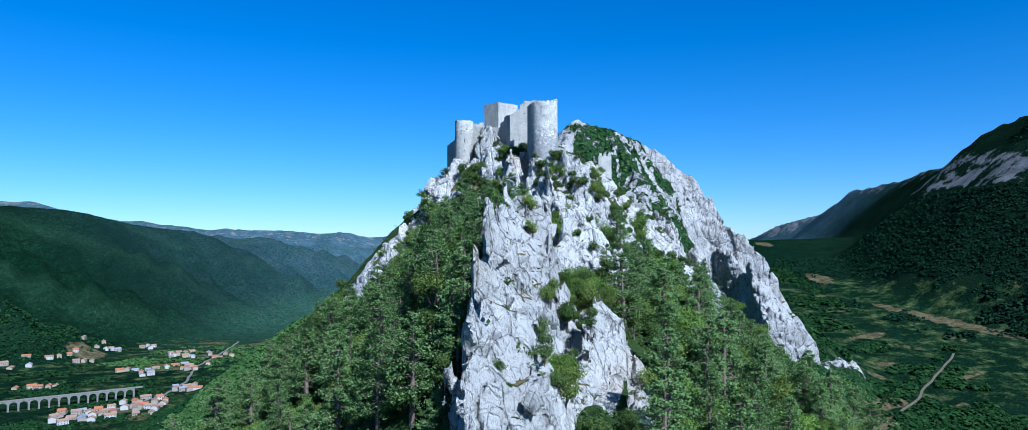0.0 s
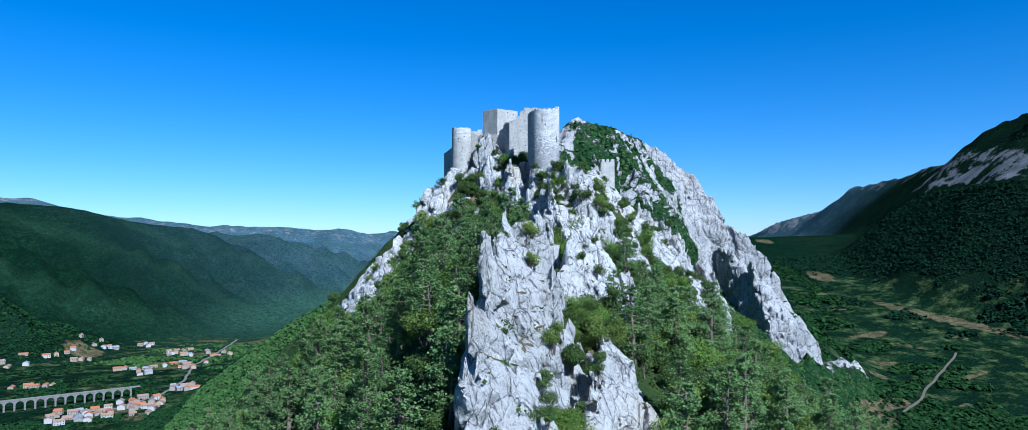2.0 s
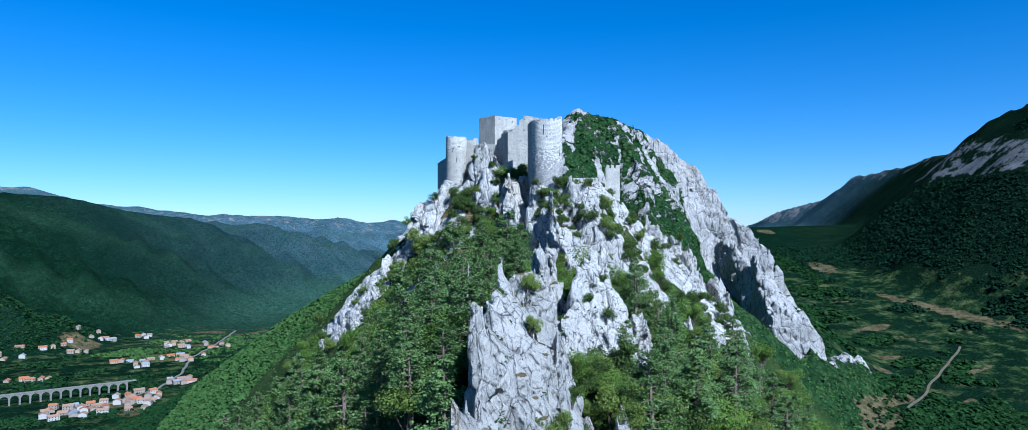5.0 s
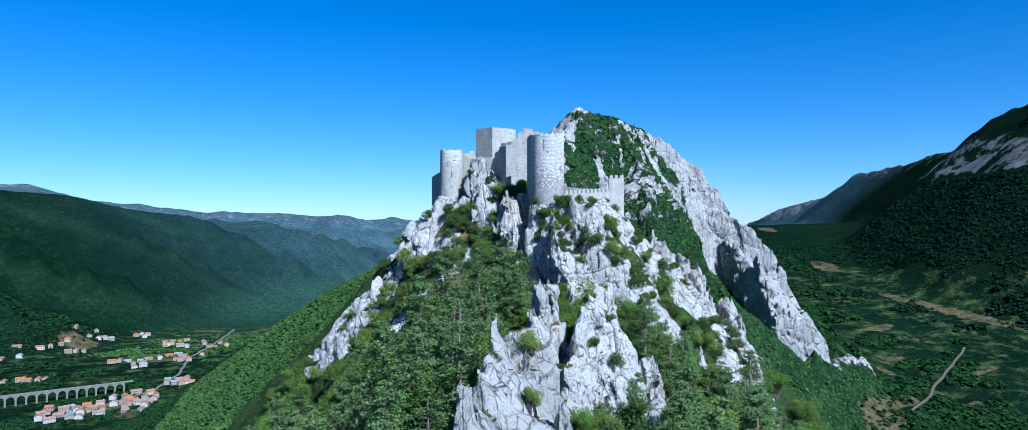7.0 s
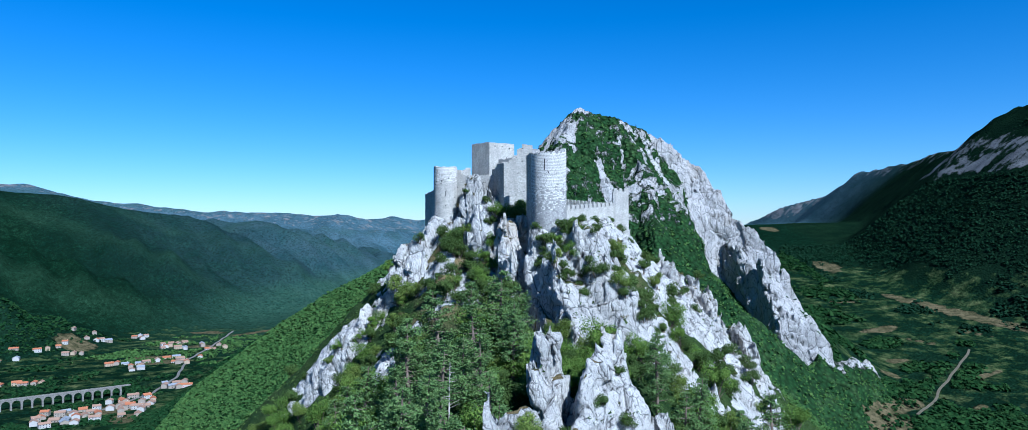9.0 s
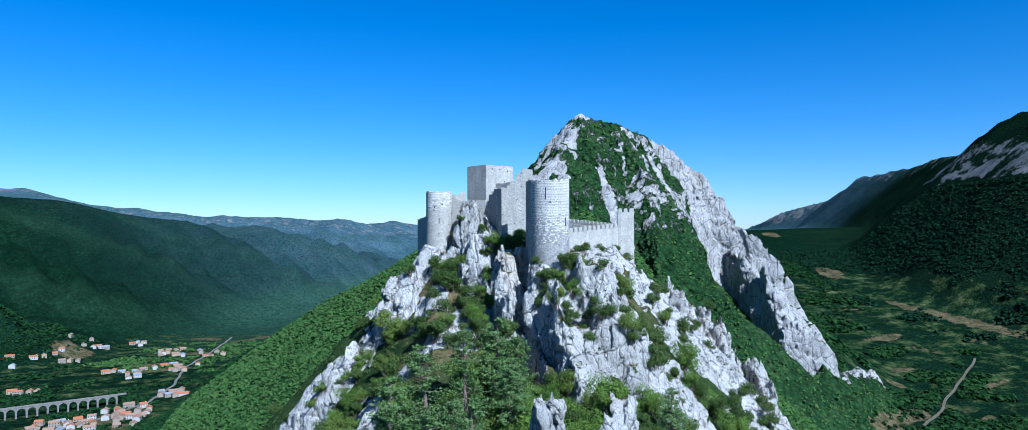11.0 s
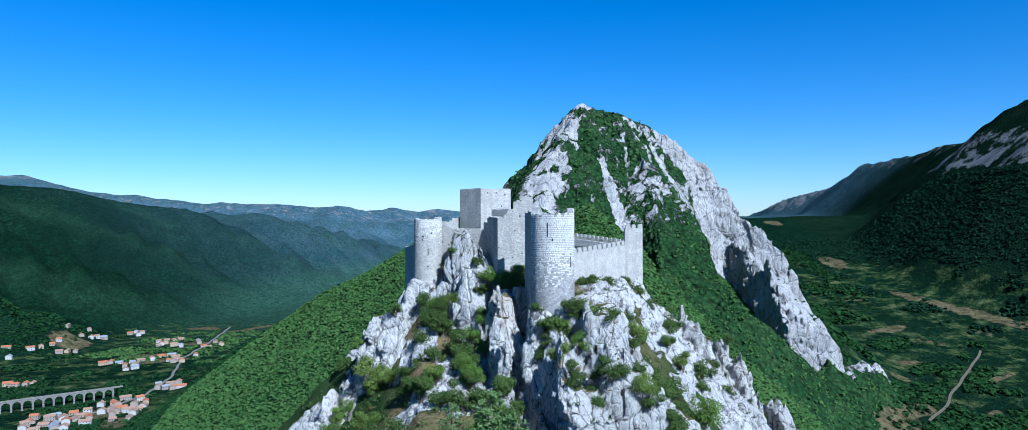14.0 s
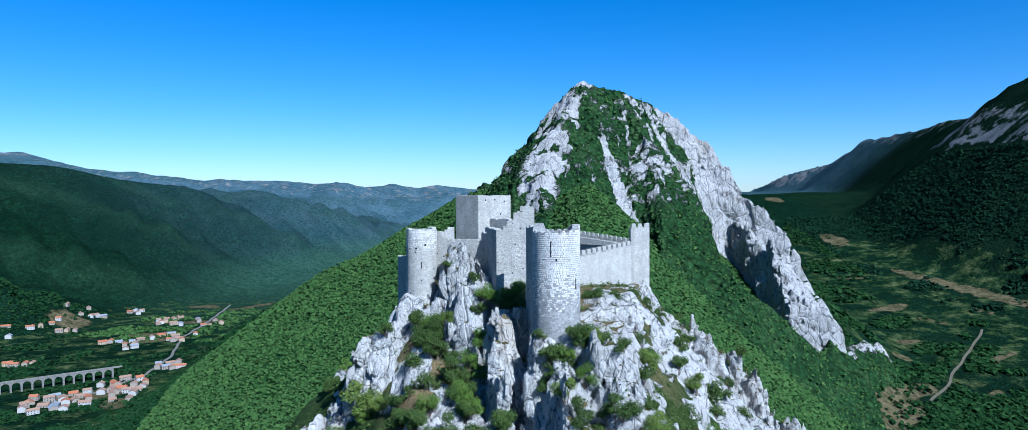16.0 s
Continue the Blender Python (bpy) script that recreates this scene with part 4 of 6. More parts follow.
lt_top = lambda a: -0.86 + 0.10 * math.sin(a * 0.7) + (0.35 if 20 < a < 60 else 0.0) + (0.25 if 200 < a < 225 else 0.0)
bm = bmesh.new()
ring_wall(bm, -24.1, 22, 2.70, 0.8, -15.5, lt_top, 90, 0.12)
lt = part("small_tower", bm, M_WALL, castle, "small round tower of rough stone with putlog holes")
vs, fs = round_stones(-24.1, 22, 2.68, -15, 0, 0.5, 0.32, 9, lt_top)
tagged(mesh_object("stonework", vs, fs, M_STONE, lt), kind="stuff")
bm = bmesh.new()
bmesh.ops.create_cone(bm, cap_ends=True, segments=32, radius1=2.0, radius2=1.9, depth=0.5, matrix=Matrix.Translation((-24.1, 22, -1.5)))
part("tower_floor", bm, M_TURF, lt, "turf on the ruined tower's floor")
slit(lt, -80, -7.6, -6.4, 2.7, -24.1, 22, 0.16)
slit(lt, -100, -4.2, -3.9, 2.7, -24.1, 22, 0.3)
slit(lt, -66, -3.6, -3.3, 2.7, -24.1, 22, 0.3)

# the square keep, one corner towards the approach
kx, ky = -13.92, 22.99
(ax, ay), (bx, by) = (-18.55, 27.3), (-8.4, 28.0)
bm = bmesh.new()
keep_h = 5.2
outer = [(kx, ky), (bx, by), (bx - (kx - ax), by - (ky - ay)), (ax, ay)]
st = []
for i in range(4):
    (px, py), (qx, qy) = outer[i], outer[(i + 1) % 4]
    for k in range(10):
        f = k / 10
        st.append((px + (qx - px) * f, py + (qy - py) * f))
rng = random.Random(4)
rows = []
mx, my = sum(p[0] for p in outer) / 4, sum(p[1] for p in outer) / 4
for x, y in st:
    zt = keep_h + rng.uniform(-0.10, 0.06)
    ix, iy = mx + (x - mx) * 0.80, my + (y - my) * 0.80
    rows.append([bm.verts.new(p) for p in ((x, y, -10), (x, y, zt), (ix, iy, zt), (ix, iy, keep_h - 1.2))])
for i in range(len(rows)):
    a, b = rows[i], rows[(i + 1) % len(rows)]
    for k in range(3):
        bm.faces.new((a[k], b[k], b[k + 1], a[k + 1]))
bm.faces.new([r[3] for r in rows])
keep = part("keep", bm, M_KEEP, castle, "square keep of grey rubble stone, its roof gone")
way = Vector((bx - kx, by - ky, 0)).normalized()
turn = math.degrees(math.atan2(way.y, way.x))
for u, z in ((1.5, 4.2), (3.6, 4.25), (5.8, 3.9), (4.9, 1.6)):
    bm = bmesh.new()
    bm_box(bm, u, -0.03, z, u + 0.28, 0.1, z + 0.3, pose(kx, ky, 0, 0, 0, turn))
    part("putlog_hole", bm, M_DARK, keep)

# walls round the upper court
court_walls = (
    ("hall_wall", (-9.9, 13.0), (-3.6, 13.0), -23, ((0, -0.6), (0.16, -0.7), (0.2, 0.5), (0.36, 1.0), (0.42, 2.2), (0.56, 2.5), (0.62, 3.3), (0.9, 3.4), (0.93, 2.8), (1, 2.4)), 1.3, M_WALL, "tall ruined hall wall with a stepped broken top"),
    ("hall_return", (-13.3, 22.0), (-9.95, 13.3), -22, ((0, -1.4), (0.35, -1.4), (0.4, -0.3), (1, -0.5)), 1.1, M_WALL, "shaded return wall of the hall"),
    ("tower_link", (-4.7, 5.6), (-3.2, 1.2), -24, ((0, 0.2), (0.4, 0.5), (1, 0.5)), 1.2, M_WALL, "shaded wall tying the round tower to the hall"),
    ("inner_wall", (-11.8, 22.6), (-6.6, 17.6), -8, ((0, 0.9), (0.3, 1.0), (0.6, 1.3), (0.7, 0.6), (1, 0.9)), 0.9, M_KEEP, "inner wall in ruins"),
)
outer_walls = (
    ("court_wall", (-21.6, 23.2), (-11.3, 19.6), -19, ((0, -1.3), (0.08, -1.5), (0.12, -2.6), (0.6, -2.7), (1, -2.9)), 1.0, M_WALL, "low court wall with grass growing on it"),
    ("court_stub", (-20.4, 25.0), (-18.6, 25.2), -8, ((0, -1.0), (0.5, -0.6), (1, -0.9)), 0.7, M_WALL, "stub of broken wall beside the keep"),
    ("outer_wall", (-30.6, 32.0), (-27.2, 24.2), -21, ((0, -6.4), (0.5, -6.2), (1, -6.0)), 0.9, M_KEEP, "shaded end of the outer wall"),
    ("rear_wall", (-18.0, 33.5), (-3.0, 31.0), -9, ((0, 0.4), (0.4, 0.2), (1, -0.6)), 1.0, M_KEEP, "rear wall of the upper court"),
)
for i, (name, a, b, z0, tops, thick, mat, label) in enumerate(court_walls + outer_walls):
    bm = bmesh.new()
    broken_wall(bm, a, b, z0, tops, thick, seed=20 + i)
    w = part(name, bm, mat, castle, label)
    if name == "hall_return":
        bm = bmesh.new()
        bm_box(bm, -12.2, 19.3, -4.2, -10.9, 20.6, -1.75)
        part("doorway", bm, M_DARK, w, "dark doorway")

# the lower court, with battlements
def merlon_shape(w, h, d):
    bm = bmesh.new()
    prof = [(-w / 2, -0.25), (w / 2, -0.25), (w / 2, h * 0.72), (w * 0.30, h), (-w * 0.30, h), (-w / 2, h * 0.72)]
    front = [bm.verts.new((x, 0, z)) for x, z in prof]
    back = [bm.verts.new((x, d, z)) for x, z in prof]
    bm.faces.new(front)
    bm.faces.new(back[::-1])
    for i in range(len(prof)):
        j = (i + 1) % len(prof)
        bm.faces.new((front[i], front[j], back[j], back[i]))
    return bm


def battlements(parent, a, b, za, zb, count, w, h, d, mat):
    turn = math.degrees(math.atan2(b[1] - a[1], b[0] - a[0]))
    first = None
    for i in range(count):
        f = (i + 0.5) / count
        if first is None:
            first = part("merlon", merlon_shape(w, h, d), mat, parent)
            ob = first
        else:
            ob = new("merlon", first.data)
            ob.parent = parent
        ob.matrix_world = pose(a[0] + (b[0] - a[0]) * f, a[1] + (b[1] - a[1]) * f, za + (zb - za) * f, 0, 0, turn)


def curtain(name, a, b, z0, za, zb, thick, count, w, h, mat, label):
    bm = bmesh.new()
    broken_wall(bm, a, b, z0, ((0, za), (1, zb)), thick, step=0.8, rough=0.05, seed=len(name))
    ob = part(name, bm, mat, castle, label)
    battlements(ob, a, b, za, zb, count, w, h, 0.6, mat)
    return ob


curtain("curtain_wall", (3.4, 64), (19.6, 82.5), -24, -9.6, -7.9, 1.0, 12, 1.35, 1.2, M_CURTAIN, "pale battlemented curtain wall with rounded merlons")
cw2 = curtain("rear_curtain_wall", (5, 103), (20.5, 91.5), -22, -6.0, -7.9, 1.0, 13, 1.0, 1.1, M_KEEP, "battlemented rear curtain wall seen from the court")
bm = bmesh.new()
broken_wall(bm, (5.0, 102.2), (20.3, 90.7), -8.9, ((0, -6.6), (1, -8.5)), 0.8, rough=0.02)
part("wall_walk", bm, M_KEEP, cw2, "projecting wall walk of dark stone")
curtain("court_side_wall", (3.2, 3.0), (3.5, 64), -24, -9.5, -9.6, 1.0, 3, 1.3, 1.1, M_CURTAIN, "curtain wall along the crag's crest")
bm = bmesh.new()
end_pts = [(19.5, 82.8), (24.4, 83.6), (24.6, 88.4), (19.7, 88.2), (19.5, 82.8)]
st = []
for (px, py), (qx, qy) in zip(end_pts, end_pts[1:]):
    for k in range(5):
        st.append((px + (qx - px) * k / 5, py + (qy - py) * k / 5, -24, -3.4))
st.append((*end_pts[-1], -24, -3.4))
wall_sheet(bm, st, 0.9)
rt = part("end_tower", bm, M_CURTAIN, castle, "square end tower of pale stone with battlements")
battlements(rt, end_pts[0], end_pts[1], -3.4, -3.4, 3, 1.05, 1.05, 0.6, M_CURTAIN)
battlements(rt, end_pts[1], end_pts[2], -3.4, -3.4, 3, 1.05, 1.05, 0.6, M_CURTAIN)


# ---- plants ----
def make_leaf(name, dark, mid, light, scale=0.5, spec=0.12):
    n = Nodes(name, 0.85, spec)
    per, wide = n.geo.outputs["Random Per Island"], n.noise(scale, 3, 0.6)
    tone = n.add("ShaderNodeObjectInfo").outputs["Random"]
    colour = n.ramp(n.math("ADD", n.math("MULTIPLY", per, 0.5), n.math("MULTIPLY", wide, 0.5)), (0.15, dark), (0.5, mid), (0.85, light))
    colour = n.mix(n.math("MULTIPLY", tone, 0.45), colour, tuple(0.55 * a + 0.45 * b for a, b in zip(dark, mid)))
    if scale > 0.1:                                            # thin leaves let some light through
        thin = n.add("ShaderNodeBsdfTranslucent", {0: colour})
        both = n.add("ShaderNodeMixShader", {0: 0.36, 1: n.out.outputs[0], 2: thin.outputs[0]})
        n.tree.links.new(both.outputs[0], n.tree.nodes["Material Output"].inputs[0])
    return n.finish(colour)


M_PINE = make_leaf("pine_needles", (0.056, 0.108, 0.034), (0.128, 0.205, 0.062), (0.200, 0.285, 0.092))
M_LEAF = make_leaf("broad_leaves", (0.0456, 0.0949, 0.0152), (0.118, 0.194, 0.0304), (0.201, 0.261, 0.0501))
M_MAPLE = make_leaf("maple_leaves", (0.055, 0.090, 0.018), (0.140, 0.195, 0.036), (0.230, 0.270, 0.060))
M_SHRUB = make_leaf("shrub_leaves", (0.0283, 0.0579, 0.013), (0.071, 0.113, 0.0254), (0.121, 0.16, 0.0426))
M_DRYBUSH = make_leaf("dry_herbs", (0.0719, 0.0679, 0.024), (0.127, 0.112, 0.04), (0.207, 0.167, 0.0719))
M_CANOPY = make_leaf("forest_canopy", (0.019, 0.046, 0.012), (0.046, 0.092, 0.023), (0.086, 0.136, 0.035), 0.09, 0.02)
M_DARKWOOD = make_leaf("valley_canopy", (0.00502, 0.0188, 0.00627), (0.0113, 0.0326, 0.0106), (0.0238, 0.0502, 0.0157), 0.02, 0.0)
M_EASTWOOD = make_leaf("meadow_trees", (0.004, 0.014, 0.005), (0.014, 0.038, 0.011), (0.034, 0.068, 0.019), 0.09, 0.0)
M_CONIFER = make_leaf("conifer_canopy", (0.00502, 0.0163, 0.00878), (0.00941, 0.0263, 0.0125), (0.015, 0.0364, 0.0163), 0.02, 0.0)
n = Nodes("bark", 0.95, 0.1)
M_BARK = n.finish(n.ramp(n.noise(6, 6, 0.7, n.stretch((1, 1, 0.3))), (0.3, (0.06, 0.045, 0.035)), (0.7, (0.20, 0.155, 0.12))), n.noise(9, 4), 0.05)


def leaf_quads(centres, normals, sizes, rng):
    """Small four-cornered sprays of leaves: vertex array and faces."""
    k = len(centres)
    ref = rng.normal(size=(k, 3))
    u = np.cross(normals, ref)
    u /= np.linalg.norm(u, axis=1, keepdims=True) + 1e-9
    v = np.cross(normals, u)
    s = sizes[:, None]
    stretch = rng.uniform(0.6, 1.0, (k, 1))
    bend = normals * s * rng.uniform(-0.25, 0.25, (k, 1))
    verts = np.stack((centres - u * s, centres - v * s * stretch + bend, centres + u * s, centres + v * s * stretch + bend), 1).reshape(-1, 3)
    faces = np.arange(4 * k).reshape(-1, 4)
    return verts, faces


def tube(bm, a, b, ra, rb, seg=6):
    d = Vector(b) - Vector(a)
    m = Matrix.Translation((Vector(a) + Vector(b)) / 2) @ d.to_track_quat("Z", "Y").to_matrix().to_4x4()
    bmesh.ops.create_cone(bm, cap_ends=True, segments=seg, radius1=ra, radius2=rb, depth=d.length, matrix=m)


def crown_object(name, verts, faces, mat, parent):
    me = bpy.data.meshes.new(name)
    me.from_pydata(verts.tolist(), [], faces.tolist())
    me.materials.append(mat)
    ob = new(name, me)
    ob.parent = parent
    return ob


def make_pine(seed, h, label):
    """An open pine: bare lower trunk, whorls of flat needle pads."""
    rng = np.random.default_rng(seed)
    ob = tagged(new("pine_tree"), label, "tree", "pines on the crag")
    bm = bmesh.new()
    lean = rng.uniform(-0.05, 0.05, 2) * h
    tube(bm, (0, 0, -1.2), (lean[0] * 0.5, lean[1] * 0.5, h * 0.5), 0.028 * h, 0.018 * h, 7)
    tube(bm, (lean[0] * 0.5, lean[1] * 0.5, h * 0.5), (lean[0], lean[1], h * 0.97), 0.018 * h, 0.004 * h, 6)
    C, N, S = [], [], []
    z = h * rng.uniform(0.20, 0.30)
    while z < h * 0.98:
        f = z / h
        reach = h * 0.30 * (1 - f) ** 0.65 * min(1, 0.45 + 2.2 * (f - 0.15)) + 0.25
        for k in range(rng.integers(4, 7)):
            a = rng.uniform(0, 2 * math.pi)
            L = reach * rng.uniform(0.65, 1.15)
            base = np.array((lean[0] * f, lean[1] * f, z))
            tip = base + np.array((math.cos(a) * L, math.sin(a) * L, L * rng.uniform(-0.18, 0.34)))
            if L > 0.8:
                tube(bm, base, base + (tip - base) * 0.85, 0.006 * h, 0.002 * h, 4)
            m = int(24 + 26 * L)
            t = rng.uniform(0.25, 1.05, m) ** 0.8
            off = rng.normal(size=(m, 3)) * np.array((0.26, 0.26, 0.20)) * (0.35 + 0.30 * L)
            C.append(base + (tip - base) * t[:, None] + off)
            nn = rng.normal(size=(m, 3)) * 0.5 + np.array((0.1, -0.2, 1.0))
            N.append(nn / np.linalg.norm(nn, axis=1, keepdims=True))
            S.append(rng.uniform(0.07, 0.15, m) * (h / 9) ** 0.4)
        z += h * rng.uniform(0.045, 0.075)
    v, f = leaf_quads(np.concatenate(C), np.concatenate(N), np.concatenate(S), rng)
    part("trunk", bm, M_BARK, ob)
    crown_object("crown", v, f, M_PINE, ob)
    return ob


def make_bush(name, seed, r, h, count, mat, label, category, group, trunk=0.0):
    """A leafy crown of several uneven clumps over a few stems."""
    rng = np.random.default_rng(seed)
    ob = tagged(new(name), label, category, group)
    bm = bmesh.new()
    C, N, S = [], [], []
    foot = [bm.verts.new(((0.015 * h + 0.03) * math.cos(t * 1.257), (0.015 * h + 0.03) * math.sin(t * 1.257), -0.4)) for t in range(5)]
    k = rng.integers(6, 10)
    for i in range(k):
        a, q = rng.uniform(0, 2 * math.pi), r * math.sqrt(rng.uniform(0, 1)) * 0.75
        c = np.array((q * math.cos(a), q * math.sin(a), trunk + (h - trunk) * rng.uniform(0.25, 0.85) * (1 - 0.35 * (q / r) ** 2)))
        cr = r * rng.uniform(0.30, 0.52)
        tip = [bm.verts.new((c[0] + 0.02 * math.cos(t * 1.257), c[1] + 0.02 * math.sin(t * 1.257), c[2] * 0.9)) for t in range(5)]
        for t in range(5):
            bm.faces.new((foot[t], foot[(t + 1) % 5], tip[(t + 1) % 5], tip[t]))
        m = int(count / k)
        d = rng.normal(size=(m, 3))
        d /= np.linalg.norm(d, axis=1, keepdims=True)
        rad = cr * rng.uniform(0.55, 1.12, (m, 1))
        C.append(c + d * rad * np.array((1, 1, 0.8)))
        nn = 0.7 * d + rng.normal(size=(m, 3)) * 0.45 + np.array((0.1, -0.15, 0.6))
        N.append(nn / np.linalg.norm(nn, axis=1, keepdims=True))
        S.append(rng.uniform(0.05, 0.115, m) * (0.55 + 0.22 * r))
    v, f = leaf_quads(np.concatenate(C), np.concatenate(N), np.concatenate(S), rng)
    v[:, 2] = np.maximum(v[:, 2], -0.3)
    part("stem" if trunk == 0 else "trunk", bm, M_BARK, ob)
    crown_object("crown", v, f, mat, ob)
    return ob


# where plants may stand: points of the crag's own surface
on_rock = ROCK_TOP[np.clip(np.rint((CRAG_P[..., 0] - RX[0]) / 0.42).astype(int), 0, len(RX) - 1), np.clip(np.rint((CRAG_P[..., 1] - RY[0]) / 0.42).astype(int), 0, len(RY) - 1)]
SURFACE = np.stack((CRAG_P[..., 0], CRAG_P[..., 1], np.maximum(CRAG_P[..., 2], on_rock)), -1)
PX, PY, PZ = (SURFACE[..., i].ravel() for i in range(3))
ROCK = np.maximum(rockiness(CRAG_P[..., 0], CRAG_P[..., 1]), on_rock > CRAG_P[..., 2]).ravel()
UP = normals_of(SURFACE)[..., 2].ravel()
SPACE_X = np.gradient(CRAG_P[..., 0], axis=1).ravel() * np.gradient(CRAG_P[..., 1], axis=0).ravel()


def scatter(weight, count, gap, seed):
    """Indices of surface points drawn by weight (per square metre of plan), no two nearer than gap."""
    rng = np.random.default_rng(seed)
    w = np.clip(weight, 0, None) * np.clip(SPACE_X, 0, 2)
    order = rng.choice(len(w), size=min(int((w > 0).sum()), count * 12), replace=False, p=w / w.sum())
    cells, out = {}, []
    for i in order:
        key = (int(PX[i] // gap), int(PY[i] // gap))
        if any((PX[i] - PX[j]) ** 2 + (PY[i] - PY[j]) ** 2 < gap * gap for a in (-1, 0, 1) for b in (-1, 0, 1) for j in cells.get((key[0] + a, key[1] + b), ())):
            continue
        cells.setdefault(key, []).append(i)
        out.append(i)
        if len(out) == count:
            break
    return out


def plant(kinds, spots, seed, low, high, sink=0.4):
    rng = random.Random(seed)
    used = set()
    for i in spots:
        ob = rng.choice(kinds)
        s = rng.uniform(low, high)
        m = pose(PX[i], PY[i], PZ[i] - sink, rng.uniform(-4, 4), rng.uniform(-4, 4), rng.uniform(0, 360))
        if ob.name in used:
            c = copy_thing(ob, m)
        else:
            c = ob
            c.matrix_basis = m
            used.add(ob.name)
        c.scale = (s * rng.uniform(0.9, 1.1), s * rng.uniform(0.9, 1.1), s)


clear = smooth(0.45, 0.15, ROCK)
keep_off = 1 - (np.hypot(PX, PY) < 5.5) * 1.0
for cx, cy, rr in ((-24.1, 22, 4.5), (-14, 28, 12), (-7, 8, 4.0), (12, 74, 14)):
    keep_off *= 1 - (np.hypot(PX - cx, PY - cy) < rr) * 1.0
front = smooth(-22, -42, PY)
pines = [make_pine(11 + i, h, lab) for i, (h, lab) in enumerate(((10, "dark green pine with flat layered boughs on the slope"), (12.5, "tall dark pine with a bare lower trunk on the slope"),
                                                                  (8, "young dense pine on the slope"), (11, "wind-shaped pine with open boughs")))]
trees = [make_bush("oak_tree", 31 + i, 2.7, 5.6, 4000, M_LEAF, "bright green leafy oak on the slope", "tree", "broadleaf trees on the crag", 0.4) for i in range(3)]
trees += [make_bush("holm_oak", 35 + i, 2.5, 4.8, 4000, M_SHRUB, "dark olive green holm oak rooted in the rock", "tree", "broadleaf trees on the crag", 0.3) for i in range(3)]
trees += [make_bush("field_maple", 38 + i, 2.6, 5.2, 4000, M_MAPLE, "yellowish green leafy maple on the slope", "tree", "broadleaf trees on the crag", 0.4) for i in range(2)]
shrubs = [make_bush("shrub", 41 + i, 1.35, 1.9, 1700, M_SHRUB, "green evergreen shrub rooted in the rock", "shrub", "shrubs on the crag") for i in range(3)]
herbs = [make_bush("dry_bush", 51 + i, 0.8, 0.9, 260, M_DRYBUSH, "dry yellowish herbs on a rock ledge", "bush", "dry bushes on the crag") for i in range(2)]
left_side, right_side = smooth(2, -6, PX), smooth(2, 8, PX)
plant(pines, scatter(clear * keep_off * front * (1.0 * left_side + 0.40 * right_side) * smooth(75, 60, np.abs(PX)) * smooth(-155, -140, PY), 275, 3.0, 61), 62, 0.85, 1.3)
plant(trees, scatter(clear * keep_off * smooth(22, 6, PY) * (0.35 * left_side + 0.9 * smooth(-22, -30, PX) + 1.0 * right_side * (1 - 0.72 * smooth(-52, -34, PY) * smooth(50, 40, PX))) * (0.75 + 0.25 * smooth(-70, -40, PY)) * (1 - 0.8 * left_side * smooth(-22, -8, PY)) * smooth(75, 60, np.abs(PX)) * smooth(-155, -140, PY), 600, 2.2, 63), 64, 0.75, 1.45)
ledge = 1.2 * smooth(0.35, 0.6, UP) * smooth(0.3, 0.6, ROCK) + (0.5 + 0.7 * left_side * smooth(-25, -10, PY)) * clear
plant(shrubs, scatter(keep_off * ledge * smooth(85, 60, np.abs(PX)) * smooth(-135, -100, PY) * (0.15 + 0.85 * smooth(-40, -15, PY)) * smooth(0.50, 0.60, fbm(PX / 7, PY / 7, PX * 0, 3, 171)), 230, 1.3, 65), 66, 0.7, 2.0)
plant(herbs, scatter(keep_off * smooth(0.35, 0.6, UP) * smooth(60, 45, np.abs(PX)) * smooth(-60, -30, PY), 290, 1.1, 67), 68, 0.6, 1.3)




def stand(ob, x, y, s, turn):
    """One more plant of a kind at a place of the plan."""
    i = int(np.argmin((PX - x) ** 2 + (PY - y) ** 2))
    c = copy_thing(ob, pose(PX[i], PY[i], PZ[i] - 0.6, 0, 0, turn))
    c.scale = (s, s, s)


for x, y, s in ((-6.5, 7.2, 0.85), (-8.6, 8.5, 0.6), (-11.8, 11.5, 0.75), (-20, 12.5, 1.15), (-20.8, 15, 0.8), (-8, -14, 0.9), (-11.5, 5, 0.7), (-5.2, 3.0, 0.6)):
    stand(trees[int(abs(x * 7)) % 8], x, y, s, x * 40)
for x, y, s in ((-2.5, -4.4, 0.9), (-0.6, -5.0, 1.1), (1.6, -5.1, 1.0), (3.4, -4.6, 1.2), (4.8, -3.4, 1.3), (5.8, -1.4, 1.0), (6.8, 0.8, 1.0), (12, -4, 1.6), (14, -2, 1.4), (20, 6, 1.8), (18, 2, 1.5), (28, 20, 1.9),
                (31, 28, 1.5), (24, 40, 1.2), (9, -9, 1.2), (-20, 3, 1.7), (-23, 8, 1.5), (-28, 12, 1.2), (-14, 15, 1.0), (-18.5, 16.5, 0.9), (34, 40, 1.4), (38, 44, 1.3), (22, 24, 1.5), (16, 14, 1.3)):
    stand(shrubs[int(abs(y * 7)) % 3], x, y, s, x * 40)

